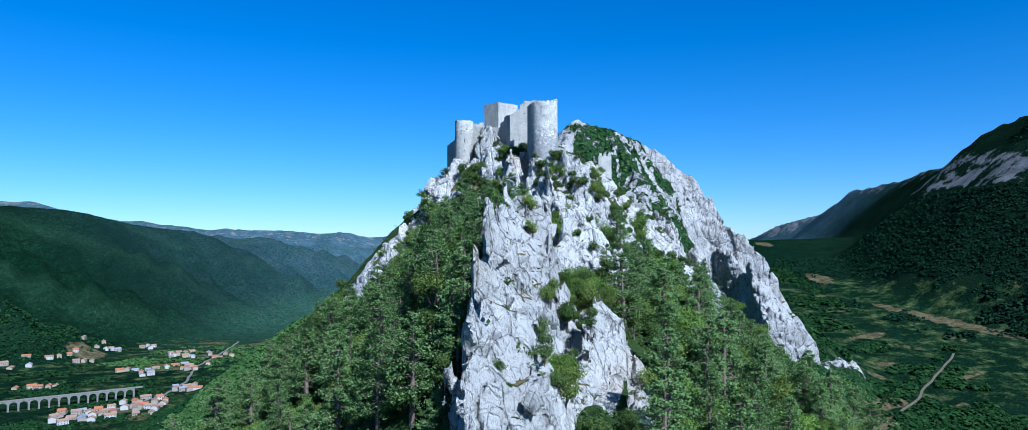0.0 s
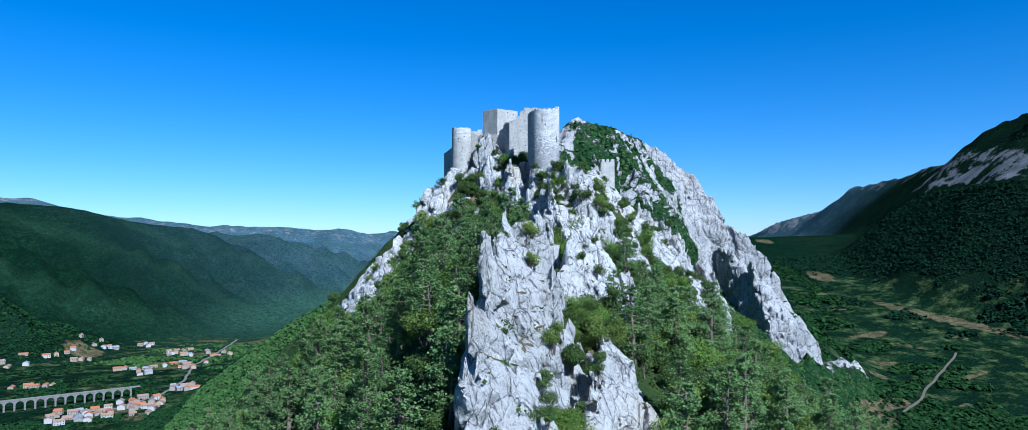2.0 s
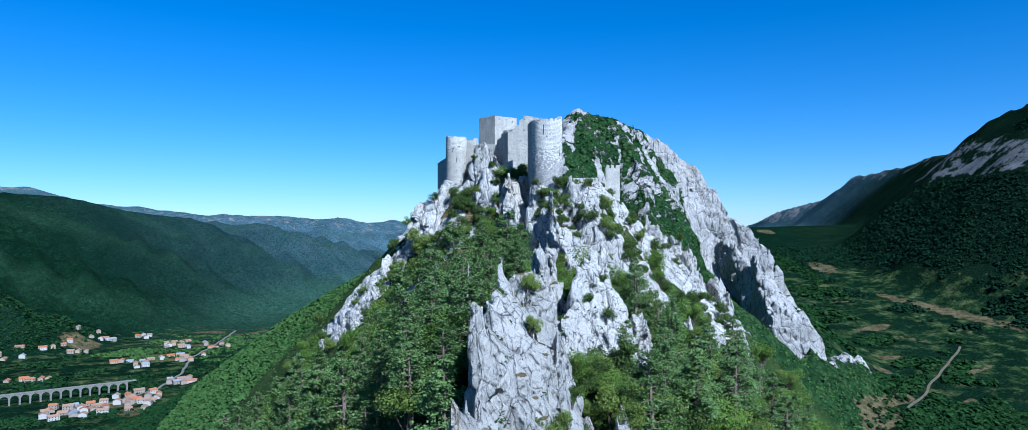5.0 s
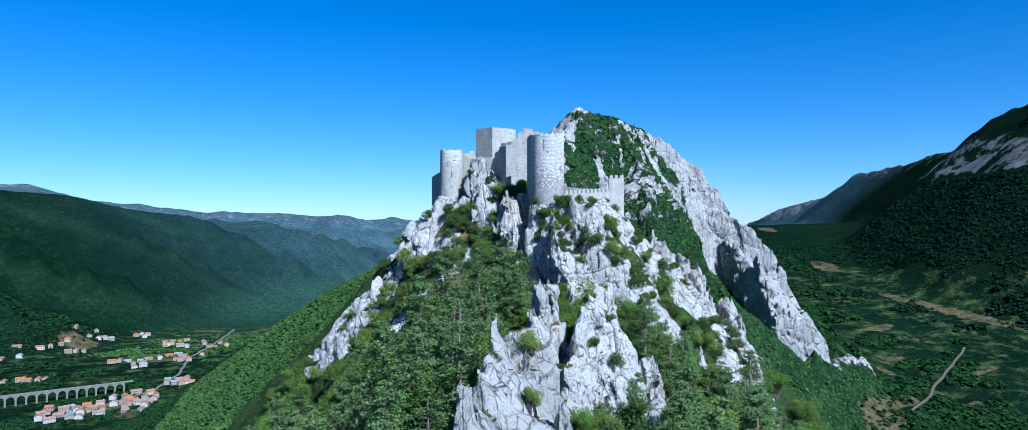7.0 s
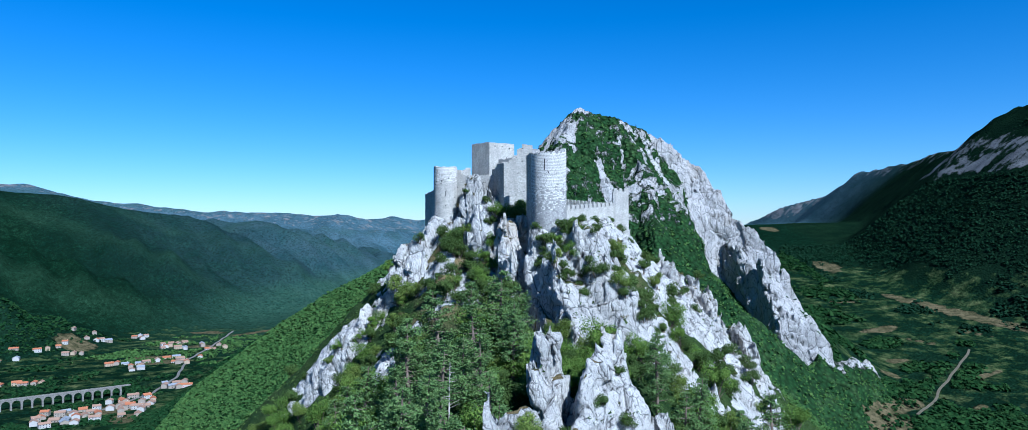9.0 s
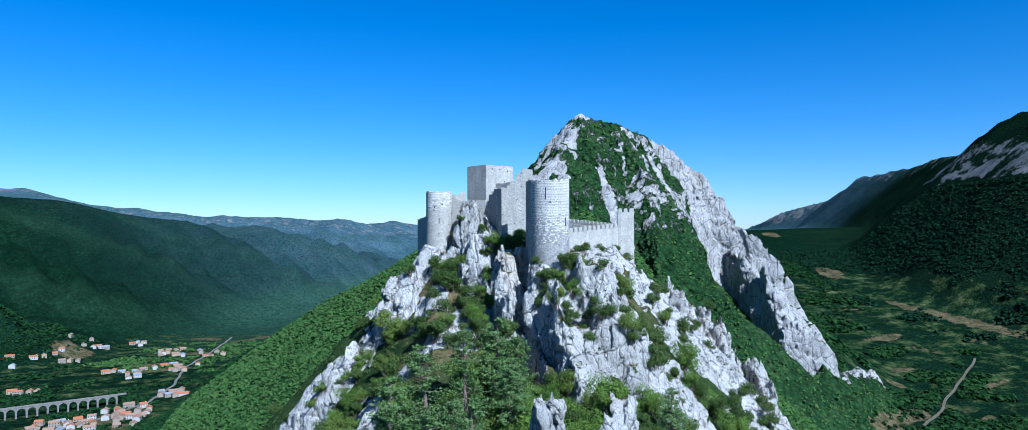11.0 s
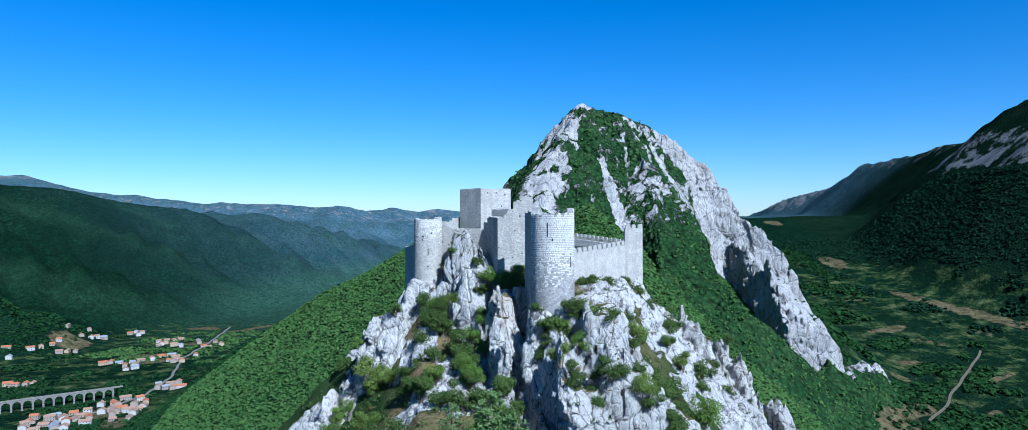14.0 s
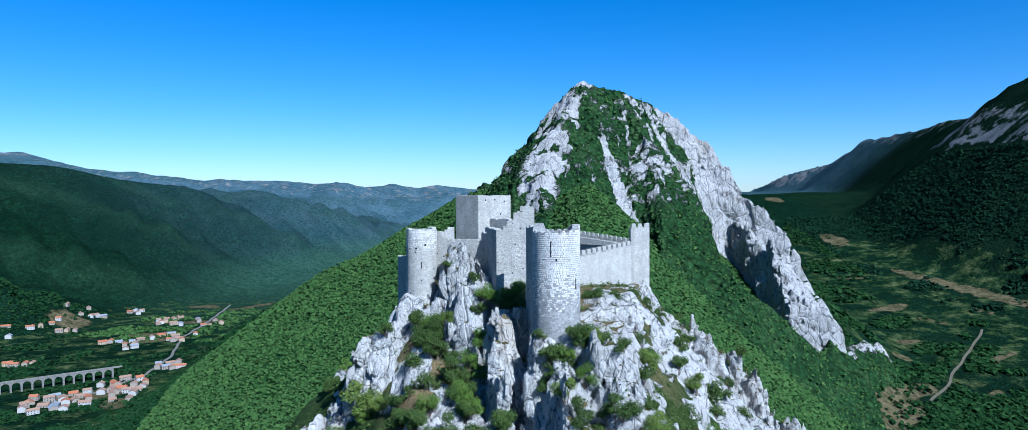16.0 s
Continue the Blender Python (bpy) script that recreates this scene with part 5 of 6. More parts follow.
# leafy bushes that fill the clefts of the rock, as (x, y, size)
TERRACE_BUSHES = ((-20.2, 15.1, 0.8), (-21, 13, 0.8), (-12.7, 10.7, 0.7), (-6.7, 11.4, 0.85), (-8.2, 11.6, 0.65), (-16.5, 9, 0.7), (20.7, 16, 0.8), (23.4, 15.4, 0.85), (30, 56, 0.6), (38.5, 42.6, 0.5),
    (-34.9, 11.7, 0.5), (-12.4, 7.6, 0.7), (-13.9, 6.9, 0.8), (28, 3.3, 0.8), (37.6, 14.8, 0.9), (36, 2.4, 1.0), (44.8, 10.7, 0.9), (-6.4, 11.2, 0.8), (-8.0, 11.0, 0.65), (-5.4, 9.4, 0.55),
    (-9.6, 9.6, 0.55), (-19.8, 13.8, 0.75), (-18.2, 12.5, 0.6))
FLANK_BUSHES = ((-5.5, -5.2, 0.7), (-6.6, -4.6, 0.6), (-13.2, -1.6, 0.9), (-14.2, 0.2, 0.8), (13, -1, 0.85), (-19.3, -1.8, 0.8), (-6.8, -6.7, 0.7), (13.6, -15.1, 0.8), (3.6, -9.4, 0.7), (14.5, -22, 1.0),
    (22.1, -29.5, 0.9), (1.2, -12.7, 0.8), (2.9, -14.1, 0.9), (8.4, -14, 1.0), (6.6, -14.1, 0.9), (12.7, -15.1, 0.9), (15.5, -21.4, 0.9), (13.1, -34.4, 1.0), (28.8, 1.3, 1.0), (24.2, -3.5, 0.8),
    (21.6, -3.9, 0.7), (-3, -16, 1.0), (0, -20, 1.1), (-6, -18, 1.1), (-9, -20, 1.0), (2.5, -24, 1.0), (-0.8, -6.0, 0.5), (1.4, -6.0, 0.55), (3.4, -5.4, 0.5), (5.2, -4.2, 0.55),
    (7.0, -2.6, 0.45))
SLOPE_BUSHES = ((5.6, -70, 0.95), (7.3, -71, 0.9), (8, -75, 1.0), (7.9, -77, 0.9), (12.3, -81, 0.9), (9.9, -90.6, 0.8), (11.3, -85, 0.9), (10.1, -77.3, 0.9), (12.3, -74.3, 1.0), (4.5, -88, 0.8),
    (5.5, -82, 0.8), (16, -62, 0.9), (18, -56, 0.9), (3.8, -78, 0.7), (5, -48, 0.8), (9, -44, 0.9), (-1.5, -84, 0.6), (-0.6, -78, 0.6), (-1.0, -91, 0.5), (4.6, -66, 0.6))
BUTTRESS_BUSHES = ((1.0, -115, 0.75), (0.9, -112, 0.7), (1.8, -100.6, 0.85), (2.7, -108.2, 0.75), (3.4, -104, 0.8), (6.9, -98, 0.8), (3.2, -117, 0.85), (3.2, -112.5, 0.95), (3.4, -107.5, 1.0), (3.6, -101.5, 0.95),
    (3.9, -96, 1.0), (3.0, -92, 0.7))
for x, y, s in TERRACE_BUSHES + FLANK_BUSHES + SLOPE_BUSHES + BUTTRESS_BUSHES:
    stand(trees[int(abs(x * 13 + y * 3)) % 8], x, y, s, x * 50)
for x, y, s in ((-3.3, -114.5, 0.6), (-3.7, -109.4, 0.6), (-3.4, -121, 0.7), (-2.2, -122.3, 0.5), (6.6, -56.9, 1.0), (9.7, -56.7, 1.0), (9.2, -52.3, 0.9), (15.7, -3.5, 1.2), (11.8, -11.6, 1.2), (7.1, -3.4, 1.1), (5.7, 25.6, 0.9),
                (16.5, 27.5, 1.1), (21.7, 46.9, 1.3), (6.5, -12, 1.2), (20.5, -1.5, 1.2), (-41, 12.7, 1.2), (30, 30, 1.2), (27, 15, 1.3), (33, 22, 1.2), (-5, -95, 0.7), (-4.6, -88, 0.6), (2.2, -60, 0.8), (10.5, -66, 0.8)):
    stand(shrubs[int(abs(x * 13 + y * 3)) % 3], x, y, s, x * 50)
for x, y, s in ((-9.4, -118, 0.8), (-8.8, -111, 0.85), (-10, -104, 0.9), (-8.6, -124, 0.75), (-9, -97, 0.8), (-11, -88, 0.9)):
    stand(pines[int(abs(x * 13 + y)) % 4], x, y, s, x * 50)

for k in range(9):                                             # evergreen fringe at the foot of the round tower
    stand(shrubs[k % 3], -1.8 + 1.1 * k, -5.6 + 0.35 * k, 1.2 + 0.5 * ((k * 7) % 5) / 4, 47 * k)
for k in range(22):                                            # dry tufts on the ledges before the keep and the small tower
    stand(herbs[k % 2], -26 + 0.62 * k, 15.5 + 2.2 * math.sin(k * 2.3), 0.7 + 0.5 * ((k * 3) % 5) / 4, 61 * k)
for x, y, s in ((-21.6, 13.6, 1.3), (-20.6, 11.4, 1.2), (-19.6, 9.0, 1.0), (-16.2, 4.2, 1.1), (-15.0, 1.4, 1.1), (-13.6, -2.2, 1.0), (-7.6, -7.2, 1.1), (-6.4, -8.8, 1.0), (-20.4, -6.0, 1.2), (-12.2, -10.4, 1.25),
                (-7.4, -13.2, 1.2), (-3.4, -16.6, 1.1), (-16.4, -8.4, 1.1), (-24.0, 2.0, 0.9), (-23.0, -3.0, 1.0), (14.8, -7.4, 0.9), (17.0, -13.0, 0.9), (24.6, 6.0, 0.9), (26.0, 0.5, 0.9)):
    stand(trees[3 + int(abs(x * 11)) % 3], x, y, s, x * 50)      # dark holm oaks in the gullies
rnd = random.Random(58)
for k in range(30):                                            # the thicket between the spire and the spur below the round tower
    stand(trees[k % 8], rnd.uniform(-9, 11), rnd.uniform(-46, -27), rnd.uniform(0.7, 1.15), rnd.uniform(0, 360))
for k in range(26):                                            # low growth on the bank beside the long fin
    stand(trees[k % 8], rnd.uniform(-47, -27), rnd.uniform(-14, 9), rnd.uniform(0.45, 0.8), rnd.uniform(0, 360))


def make_dead_tree(x, y, h, seed):
    """A bare grey pine that has died standing."""
    rng = random.Random(seed)
    i = int(np.argmin((PX - x) ** 2 + (PY - y) ** 2))
    ob = tagged(new("dead_tree"), "bare grey dead pine standing among green trees", "tree")
    ob.matrix_basis = pose(PX[i], PY[i], PZ[i] - 0.3)
    bm = bmesh.new()
    tube(bm, (0, 0, 0), (0.15, 0.1, h), 0.13, 0.03, 7)
    part("trunk", bm, M_DEAD, ob)
    for k in range(16):
        z, a = h * (0.25 + 0.72 * k / 16), rng.uniform(0, 2 * math.pi)
        L = (1.6 - 1.1 * k / 16) * rng.uniform(0.6, 1.2)
        bm = bmesh.new()
        tube(bm, (0.15 * z / h, 0.1 * z / h, z), (L * math.cos(a), L * math.sin(a), z + L * rng.uniform(0.0, 0.5)), 0.035, 0.012, 5)
        part("limb", bm, M_DEAD, ob)


n = Nodes("dead_wood", 0.95, 0.1)
M_DEAD = n.finish(n.ramp(n.noise(5, 5, 0.7, n.stretch((1, 1, 0.25))), (0.3, (0.22, 0.19, 0.16)), (0.7, (0.42, 0.38, 0.33))), n.noise(9, 4), 0.05)
make_dead_tree(-7.6, -97, 7.0, 3)
make_dead_tree(-9.6, -115, 6.0, 4)
make_dead_tree(-11.5, -62, 7.5, 5)

# herbs and saplings between the trees, too many to count
rng = np.random.default_rng(69)
w = clear * smooth(90, 70, np.abs(PX)) * np.clip(SPACE_X, 0, 2) * (0.45 + 0.55 * front) + 0.03 * smooth(0.4, 0.7, UP)
pick = rng.choice(len(w), size=17000, replace=False, p=w / w.sum())
base = np.stack((PX, PY, PZ), -1)[pick]
base = np.repeat(base, 8, axis=0) + rng.normal(size=(8 * len(pick), 3)) * np.array((0.45, 0.45, 0.25)) + np.array((0, 0, 0.35))
nn = rng.normal(size=base.shape) * 0.6 + np.array((0, 0, 0.8))
v, f = leaf_quads(base, nn / np.linalg.norm(nn, axis=1, keepdims=True), rng.uniform(0.10, 0.30, len(base)), rng)
tagged(crown_object("undergrowth", v, f, M_SHRUB, None), "low green undergrowth on the crag's slopes", "undergrowth", kind="stuff")


# ---- woods on the wider land: crowns too many to count ----
def woods(name, x, y, z, r, tall, mat, label, seed, q=6):
    """Many uneven tree crowns as one object, each of a few broad sprays of leaves."""
    rng = np.random.default_rng(seed)
    k = len(x)
    d = rng.normal(size=(k * q, 3)) * np.array((1, 1, 0.8)) + np.array((0, 0, 0.45))
    d /= np.linalg.norm(d, axis=1, keepdims=True)
    R, T = np.repeat(r, q), np.repeat(tall, q)
    centre = np.repeat(np.stack((x, y, z), -1), q, axis=0) + d * np.stack((R, R, R * T), -1) * rng.uniform(0.45, 0.85, (k * q, 1))
    nn = 0.8 * d + np.array((0.08, -0.12, 0.75)) + 0.3 * rng.normal(size=d.shape)
    V, F = leaf_quads(centre, nn / np.linalg.norm(nn, axis=1, keepdims=True), R * rng.uniform(0.5, 0.85, k * q), rng)
    me = bpy.data.meshes.new(name)
    me.vertices.add(len(V))
    me.vertices.foreach_set("co", V.ravel().astype(np.float32))
    me.loops.add(F.size)
    me.loops.foreach_set("vertex_index", F.ravel().astype(np.int32))
    me.polygons.add(len(F))
    me.polygons.foreach_set("loop_start", (np.arange(len(F)) * 4).astype(np.int32))
    me.update(calc_edges=True)
    me.polygons.foreach_set("use_smooth", np.full(len(F), False))
    me.materials.append(mat)
    return tagged(new(name, me), label, "forest", kind="stuff")


# hamlets as (x, y, houses, radius), roads as lines of the plan
HAMLETS = ((-675, 838, 18, 48), (-640, 925, 13, 44), (-612, 880, 7, 32), (-632, 1055, 6, 30), (-745, 1295, 9, 46), (-850, 1480, 10, 52), (-770, 1450, 7, 45),
           (-1042, 1470, 6, 42), (-1028, 1340, 7, 46), (-1085, 1265, 4, 30), (-805, 1225, 9, 50), (-905, 1062, 5, 34), (-1010, 1590, 4, 34))
ROAD = ((-830, 1720), (-815, 1670), (-765, 1460), (-735, 1300), (-665, 1120), (-640, 1000), (-650, 900), (-690, 800))
TRACK = ((650, 1040), (637, 1023), (606, 984), (575, 944), (539, 901), (510, 862), (479, 825), (455, 803))
VIADUCT = ((-680, 979), (-870, 805))
rng = np.random.default_rng(71)
groups = ((88000, -0.78, 0.30, 150, 1150, 0.70), (34000, -0.78, 0.66, 700, 1950, 0.8), (22000, 0.30, 0.66, 700, 2100, 1.0), (24000, 0.26, 0.66, 600, 1500, 1.0), (9000, -0.78, -0.46, 900, 1900, 1.0))
ang = np.concatenate([rng.uniform(a0, a1, m) for m, a0, a1, d0, d1, p in groups])
dist = np.concatenate([d0 + (d1 - d0) * rng.uniform(0, 1, m) ** p for m, a0, a1, d0, d1, p in groups])
k = len(ang)
wx, wy = np.sin(ang) * dist, -108 + np.cos(ang) * dist
wz = land(wx, wy)
Q = np.stack((wx, wy, wz), -1)
free = (open_land(Q) + 0.9 * (fbm(wx / 60, wy / 60, wx * 0, 4, 81) - 0.5) < 0.40) & ((bare_land(Q) < 0.3) | (rng.uniform(0, 1, k) < 0.10)) & (stony_land(Q) < 0.3)
mh = mountain_height(wx, wy)
free &= ~((mh > wz + 4) & (wx > -330) & (wx < 460) & (wy > 560) & (wy < 1120))
cb = np.where((np.abs(wx) < 112) & (wy < 148), crag_height(wx, wy), -1e9)
side = (np.abs(wx) > 44) | (wy > 92)
on_crag = (cb > wz) & side & (rockiness(wx, wy) < 0.15)
free &= (cb < wz + 3) | on_crag
wz = np.where(on_crag, cb, wz)
for hx, hy, hn, hs in HAMLETS:
    free &= (np.hypot(wx - hx, wy - hy) > hs * 1.05) | (rng.uniform(0, 1, k) < 0.6)
for line in (ROAD, TRACK, VIADUCT):
    for (ax, ay), (bx, by) in zip(line, line[1:]):
        t = np.clip(((wx - ax) * (bx - ax) + (wy - ay) * (by - ay)) / ((bx - ax) ** 2 + (by - ay) ** 2), 0, 1)
        free &= np.hypot(wx - ax - t * (bx - ax), wy - ay - t * (by - ay)) > 9
wx, wy, wz, dist = wx[free], wy[free], wz[free], dist[free]
size = rng.uniform(1.1, 2.4, len(wx)) * (0.68 + dist / 1250)
size *= np.where((wx > 300) & (dist < 1600), 1.55, 1.0)
# far valley crowns take the brighter canopy, standing in for haze
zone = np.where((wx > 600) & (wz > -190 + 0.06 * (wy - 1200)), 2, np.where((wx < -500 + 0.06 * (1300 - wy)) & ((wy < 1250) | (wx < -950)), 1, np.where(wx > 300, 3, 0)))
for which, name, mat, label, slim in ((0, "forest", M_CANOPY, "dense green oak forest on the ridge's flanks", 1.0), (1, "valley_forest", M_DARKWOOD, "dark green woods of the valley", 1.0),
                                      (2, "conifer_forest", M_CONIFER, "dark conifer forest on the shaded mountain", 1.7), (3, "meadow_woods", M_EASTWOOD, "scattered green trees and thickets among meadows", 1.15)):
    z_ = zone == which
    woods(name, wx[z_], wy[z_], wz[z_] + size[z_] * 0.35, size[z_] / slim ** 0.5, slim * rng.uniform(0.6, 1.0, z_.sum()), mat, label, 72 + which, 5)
# scrub stands on the mountain's displaced face
flat = MOUNT_P.reshape(-1, 3)
rock_at = mountain_rock(MOUNT_P).ravel()
pick = rng.choice(len(flat), size=15000, replace=False, p=(lambda w: w / w.sum())((smooth(0.5, 0.3, rock_at) + 0.015) * smooth(150, 140, flat[:, 2])))
pt = flat[pick] + rng.normal(size=(len(pick), 3)) * np.array((1.0, 1.0, 0.1))
size = rng.uniform(1.1, 2.6, len(pt))
woods("mountain_scrub", pt[:, 0], pt[:, 1], pt[:, 2] + 0.2 * size, size, rng.uniform(0.7, 1.2, len(pt)), M_CANOPY, "low green scrub on the mountain", 74)


# ---- the village in the valley ----
def land_at(x, y):
    return float(land(np.array([float(x)]), np.array([float(y)]))[0])


def plain(name, base, alt, scale=0.6, rough=0.9):
    n = Nodes(name, rough, 0.2)
    f = n.noise(scale, 5, 0.65)
    tone = n.add("ShaderNodeObjectInfo").outputs["Random"]
    return n.finish(n.mix(n.math("MULTIPLY", tone, 0.5), n.ramp(f, (0.35, base), (0.65, alt)), alt), n.noise(3.0, 4), 0.05)


M_PLASTER = [plain("pale_plaster", (0.183, 0.155, 0.12), (0.253, 0.218, 0.176)), plain("white_plaster", (0.282, 0.271, 0.246), (0.352, 0.338, 0.31)), plain("ochre_plaster", (0.253, 0.19, 0.127), (0.31, 0.246, 0.169))]
M_ROOF = [plain("pale_roof_tiles", (0.183, 0.109, 0.0704), (0.253, 0.162, 0.113), 1.5), plain("orange_roof_tiles", (0.239, 0.0774, 0.0352), (0.296, 0.12, 0.0563), 1.5), plain("slate_roof", (0.141, 0.155, 0.176), (0.211, 0.225, 0.246), 1.5)]
M_PINK = plain("red_front", (0.436, 0.0422, 0.0986), (0.387, 0.0563, 0.0845))
M_PANE = plain("window_dark", (0.0141, 0.0176, 0.0211), (0.0282, 0.0317, 0.0352), 1.0, 0.3)
M_ROADWAY = plain("pale_road", (0.0986, 0.0915, 0.0774), (0.141, 0.13, 0.113), 0.2)
M_GRAVEL = plain("gravel_track", (0.0774, 0.0669, 0.0422), (0.113, 0.0986, 0.0669), 0.2)
M_VIA = make_masonry("viaduct_stone", 1.2, 0.7, (0.183, 0.176, 0.158), (0.141, 0.134, 0.12))


def make_house(x, y, turn, w, d, h, wall_mat, roof_mat, label, front=None):
    """A house with gabled roof, eaves, chimney, doors and windows."""
    z = land_at(x, y)
    house = tagged(new("house"), label, "house", "village houses")
    house.matrix_basis = pose(x, y, z, 0, 0, turn)
    rise = d * 0.24
    bm = bmesh.new()
    pts = [(-w / 2, -d / 2), (w / 2, -d / 2), (w / 2, d / 2), (-w / 2, d / 2)]
    lo = [bm.verts.new((*p, -1.5)) for p in pts]
    hi = [bm.verts.new((*p, h)) for p in pts]
    for i in range(4):
        j = (i + 1) % 4
        bm.faces.new((lo[i], lo[j], hi[j], hi[i]))
    gl, gr = bm.verts.new((-w / 2, 0, h + rise)), bm.verts.new((w / 2, 0, h + rise))
    bm.faces.new((hi[3], hi[0], gl))
    bm.faces.new((hi[1], hi[2], gr))
    part("wall", bm, wall_mat, house)
    bm = bmesh.new()
    e, tk = 0.45, 0.22
    for s in (-1, 1):
        y1 = s * (d / 2 + e)
        drop = rise * (e / (d / 2))
        q = [(-w / 2 - e, 0, h + rise), (w / 2 + e, 0, h + rise), (w / 2 + e, y1, h - drop), (-w / 2 - e, y1, h - drop)]
        lo = [bm.verts.new((a, b, c + 0.03)) for a, b, c in q]
        hi = [bm.verts.new((a, b, c + tk)) for a, b, c in q]
        bm.faces.new(lo)
        bm.faces.new(hi)
        for i in range(4):
            j = (i + 1) % 4
            bm.faces.new((lo[i], lo[j], hi[j], hi[i]))
    roof = part("roof", bm, roof_mat, house)
    bm = bmesh.new()
    bm_box(bm, w * 0.28, -0.35, h + rise * 0.6, w * 0.28 + 0.7, 0.35, h + rise + 0.9)
    part("chimney", bm, wall_mat, roof)
    k = max(2, int(w / 3.2))
    for s in (-1, 1):
        for i in range(k):
            for zz in ((0.9, 3.6) if h > 4.5 else (0.9,)):
                u = -w / 2 + w * (i + 0.5) / k
                tall = 2.1 if (i == k // 2 and zz < 1) else 1.3
                z0 = 0.05 if tall > 2 else zz
                bm = bmesh.new()
                bm_box(bm, u - 0.5, s * d / 2 - 0.04, z0, u + 0.5, s * d / 2 + 0.04, z0 + tall)
                part("door" if tall > 2 else "window", bm, front or M_PANE, house)
    return house


rnd = random.Random(90)
taken = []
colours = {0: "pale", 1: "white", 2: "ochre"}
tiles = {0: "faded tile", 1: "orange tile", 2: "grey slate"}
for hx, hy, hn, hs in HAMLETS:
    made, tries = 0, 0
    while made < hn and tries < 300:
        tries += 1
        a, q = rnd.uniform(0, 2 * math.pi), hs * math.sqrt(rnd.random())
        x, y = hx + q * math.cos(a), hy + q * math.sin(a)
        if any((x - tx) ** 2 + (y - ty) ** 2 < 13 ** 2 for tx, ty in taken):
            continue
        taken.append((x, y))
        c, r = rnd.choices((0, 1, 2), (5, 4, 2))[0], rnd.choices((0, 1, 2), (6, 3, 1))[0]
        make_house(x, y, rnd.choice((25, 40, 115, 130)) + rnd.uniform(-10, 10), rnd.uniform(9, 17), rnd.uniform(8, 11), rnd.choice((3.2, 5.6, 6.0)), M_PLASTER[c], M_ROOF[r],
                   f"{colours[c]} plastered village house with a {tiles[r]} roof")
        made += 1
make_house(-607, 1040, 22, 22, 9, 4.5, M_PLASTER[1], M_ROOF[1], "white village hall with a red front and orange tile roof", M_PINK)


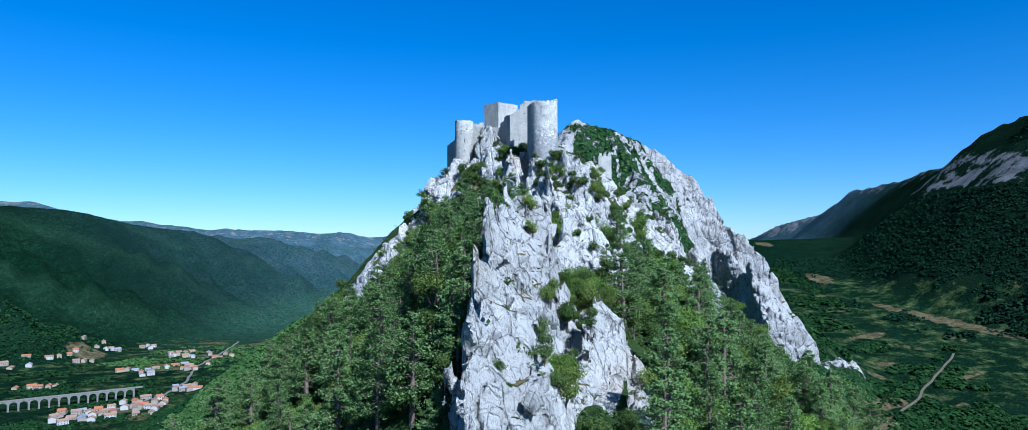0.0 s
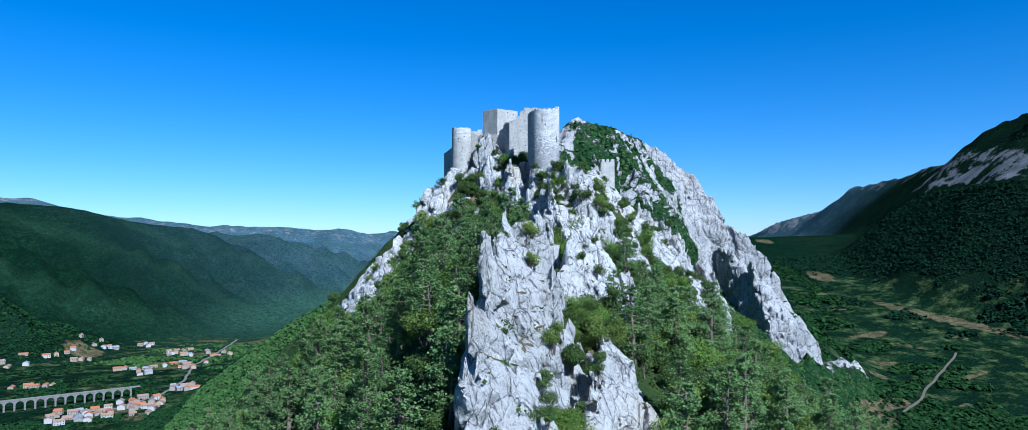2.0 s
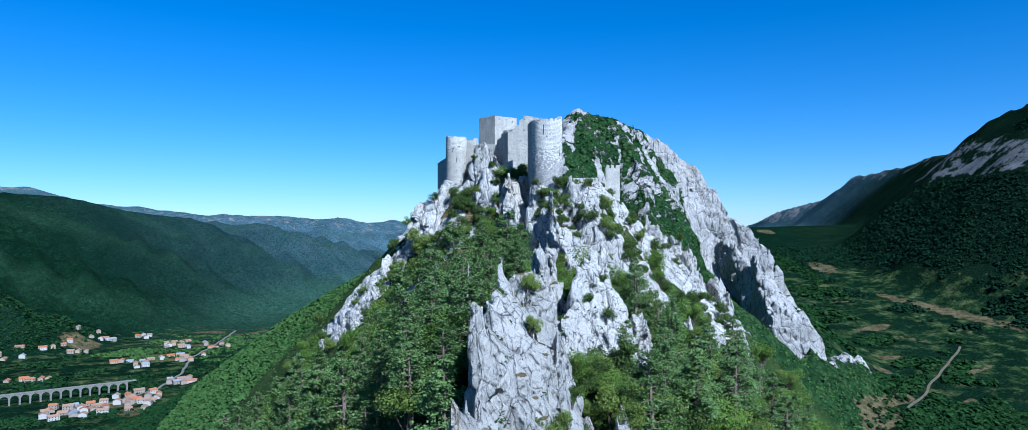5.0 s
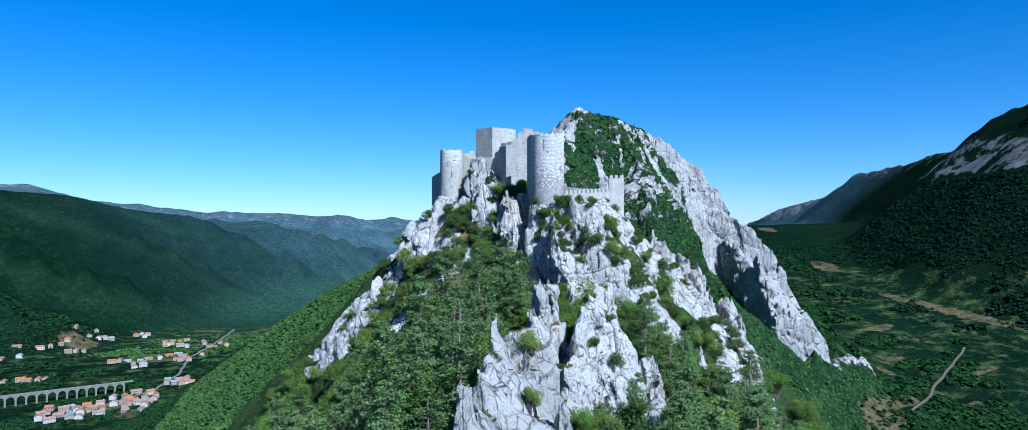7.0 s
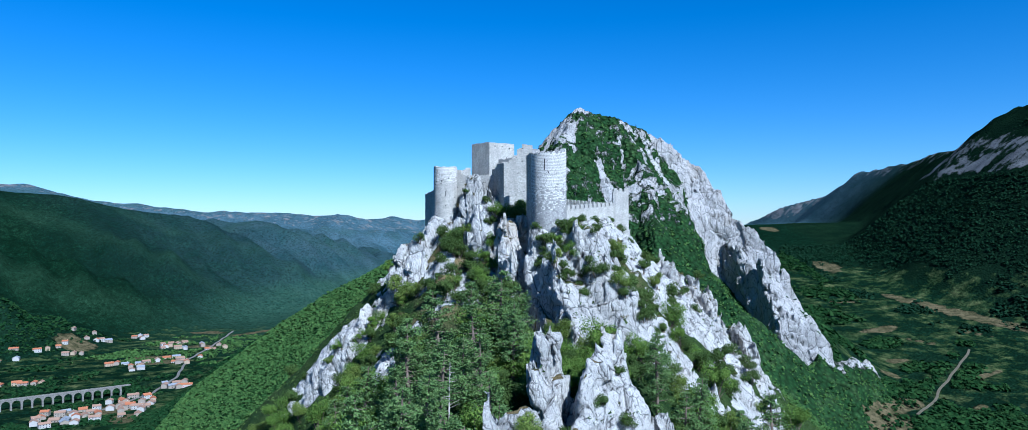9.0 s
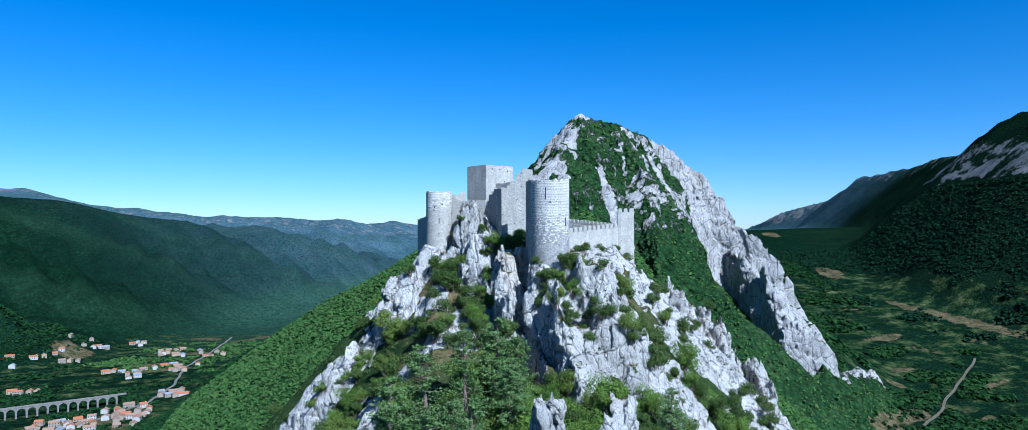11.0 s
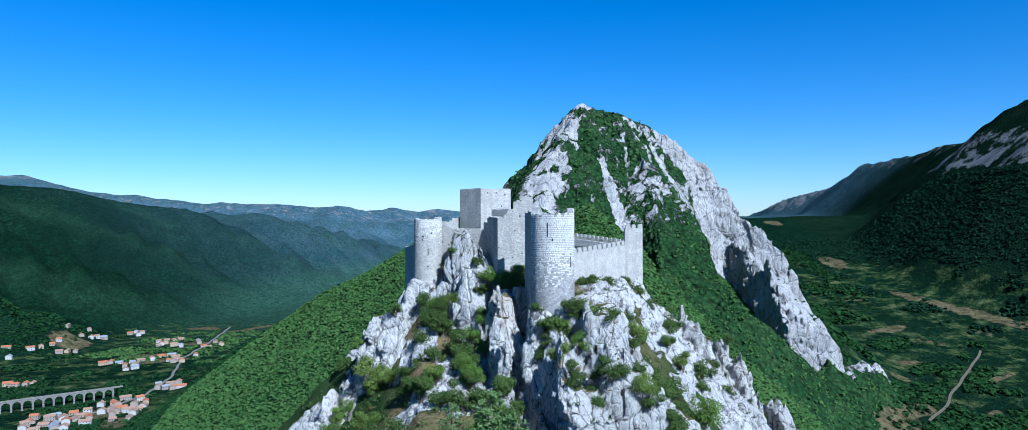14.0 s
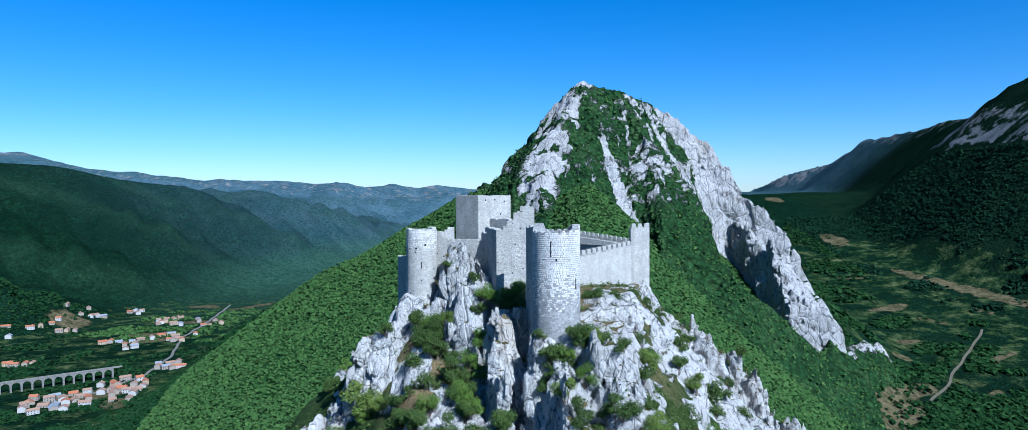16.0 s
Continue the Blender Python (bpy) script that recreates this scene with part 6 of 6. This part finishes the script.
# ---- the railway viaduct ----
def make_viaduct():
    (x0, y0), (x1, y1) = VIADUCT
    length = math.hypot(x1 - x0, y1 - y0)
    turn = math.degrees(math.atan2(y1 - y0, x1 - x0))
    via = tagged(new("viaduct"), "long stone railway viaduct with round arches", "viaduct")
    via.matrix_basis = pose(x0, y0, -274, 0, 0, turn)
    top, bay, pier, width = 15.5, 13.0, 2.4, 5.0
    count = int(length / bay)
    span = bay - pier
    spring = top - 1.6 - span / 2
    arch_me = pier_me = None
    for i in range(count + 1):
        if pier_me is None:
            bm = bmesh.new()
            bm_box(bm, -pier / 2, -width / 2, -3, pier / 2, width / 2, top)
            bm_box(bm, -pier / 2 - 0.25, -width / 2 - 0.25, spring - 0.5, pier / 2 + 0.25, width / 2 + 0.25, spring)
            ob = part("pier", bm, M_VIA, via)
            pier_me = ob.data
        else:
            ob = new("pier", pier_me)
            ob.parent = via
        ob.location = (i * bay, 0, 0)
        if i == count:
            break
        if arch_me is None:
            bm = bmesh.new()
            rows = []
            for k in range(13):
                a = math.pi * (1 - k / 12)
                u, z = span / 2 * math.cos(a), spring + span / 2 * math.sin(a)
                rows.append([bm.verts.new((u, s * (width / 2 - 0.15), zz)) for s, zz in ((-1, z), (-1, top), (1, top), (1, z))])
            for a, b in zip(rows, rows[1:]):
                for q in range(4):
                    bm.faces.new((a[q], a[(q + 1) % 4], b[(q + 1) % 4], b[q]))
            ob = part("arch", bm, M_VIA, via)
            arch_me = ob.data
        else:
            ob = new("arch", arch_me)
            ob.parent = via
        ob.location = ((i + 0.5) * bay, 0, 0)
    bm = bmesh.new()
    bm_box(bm, -14, -width / 2 - 0.3, top + 0.004, count * bay + 14, width / 2 + 0.3, top + 0.5)
    part("deck", bm, M_VIA, via, "pale stone deck")
    for s in (-1, 1):
        bm = bmesh.new()
        bm_box(bm, -14, s * (width / 2 + 0.1) - 0.2, top + 0.504, count * bay + 14, s * (width / 2 + 0.1) + 0.2, top + 1.5)
        part("parapet", bm, M_VIA, via, "low stone parapet")


make_viaduct()


def ribbon(name, line, width, mat, label):
    """A road laid over the land along a line of the plan."""
    pts = [Vector(p) for p in line]
    fine = []
    for a, b in zip(pts, pts[1:]):
        k = max(2, int((b - a).length / 8))
        fine += [a + (b - a) * i / k for i in range(k)]
    fine.append(pts[-1])
    vs = []
    for i, p in enumerate(fine):
        d = (fine[min(i + 1, len(fine) - 1)] - fine[max(i - 1, 0)]).normalized()
        q = Vector((-d.y, d.x)) * width / 2
        wob = Vector((math.sin(i * 0.7), math.cos(i * 0.53))) * 1.2
        z = max(land_at(*(p + wob + q)), land_at(*(p + wob - q))) + 0.9
        vs += [(*(p + wob + q), z), (*(p + wob - q), z)]
    low = [(x, y, z - 2.5) for x, y, z in vs]
    k = len(vs)
    fs = []
    for i in range(0, k - 2, 2):
        fs += [(i, i + 1, i + 3, i + 2), (i, i + 2, k + i + 2, k + i), (i + 1, k + i + 1, k + i + 3, i + 3)]
    ob = mesh_object(name, vs + low, fs, mat)
    return tagged(ob, label, "road", kind="structure")


ribbon("road", ROAD, 4.5, M_ROADWAY, "pale village road through the valley")
ribbon("road_track", TRACK, 3.2, M_GRAVEL, "gravel track across the meadows")
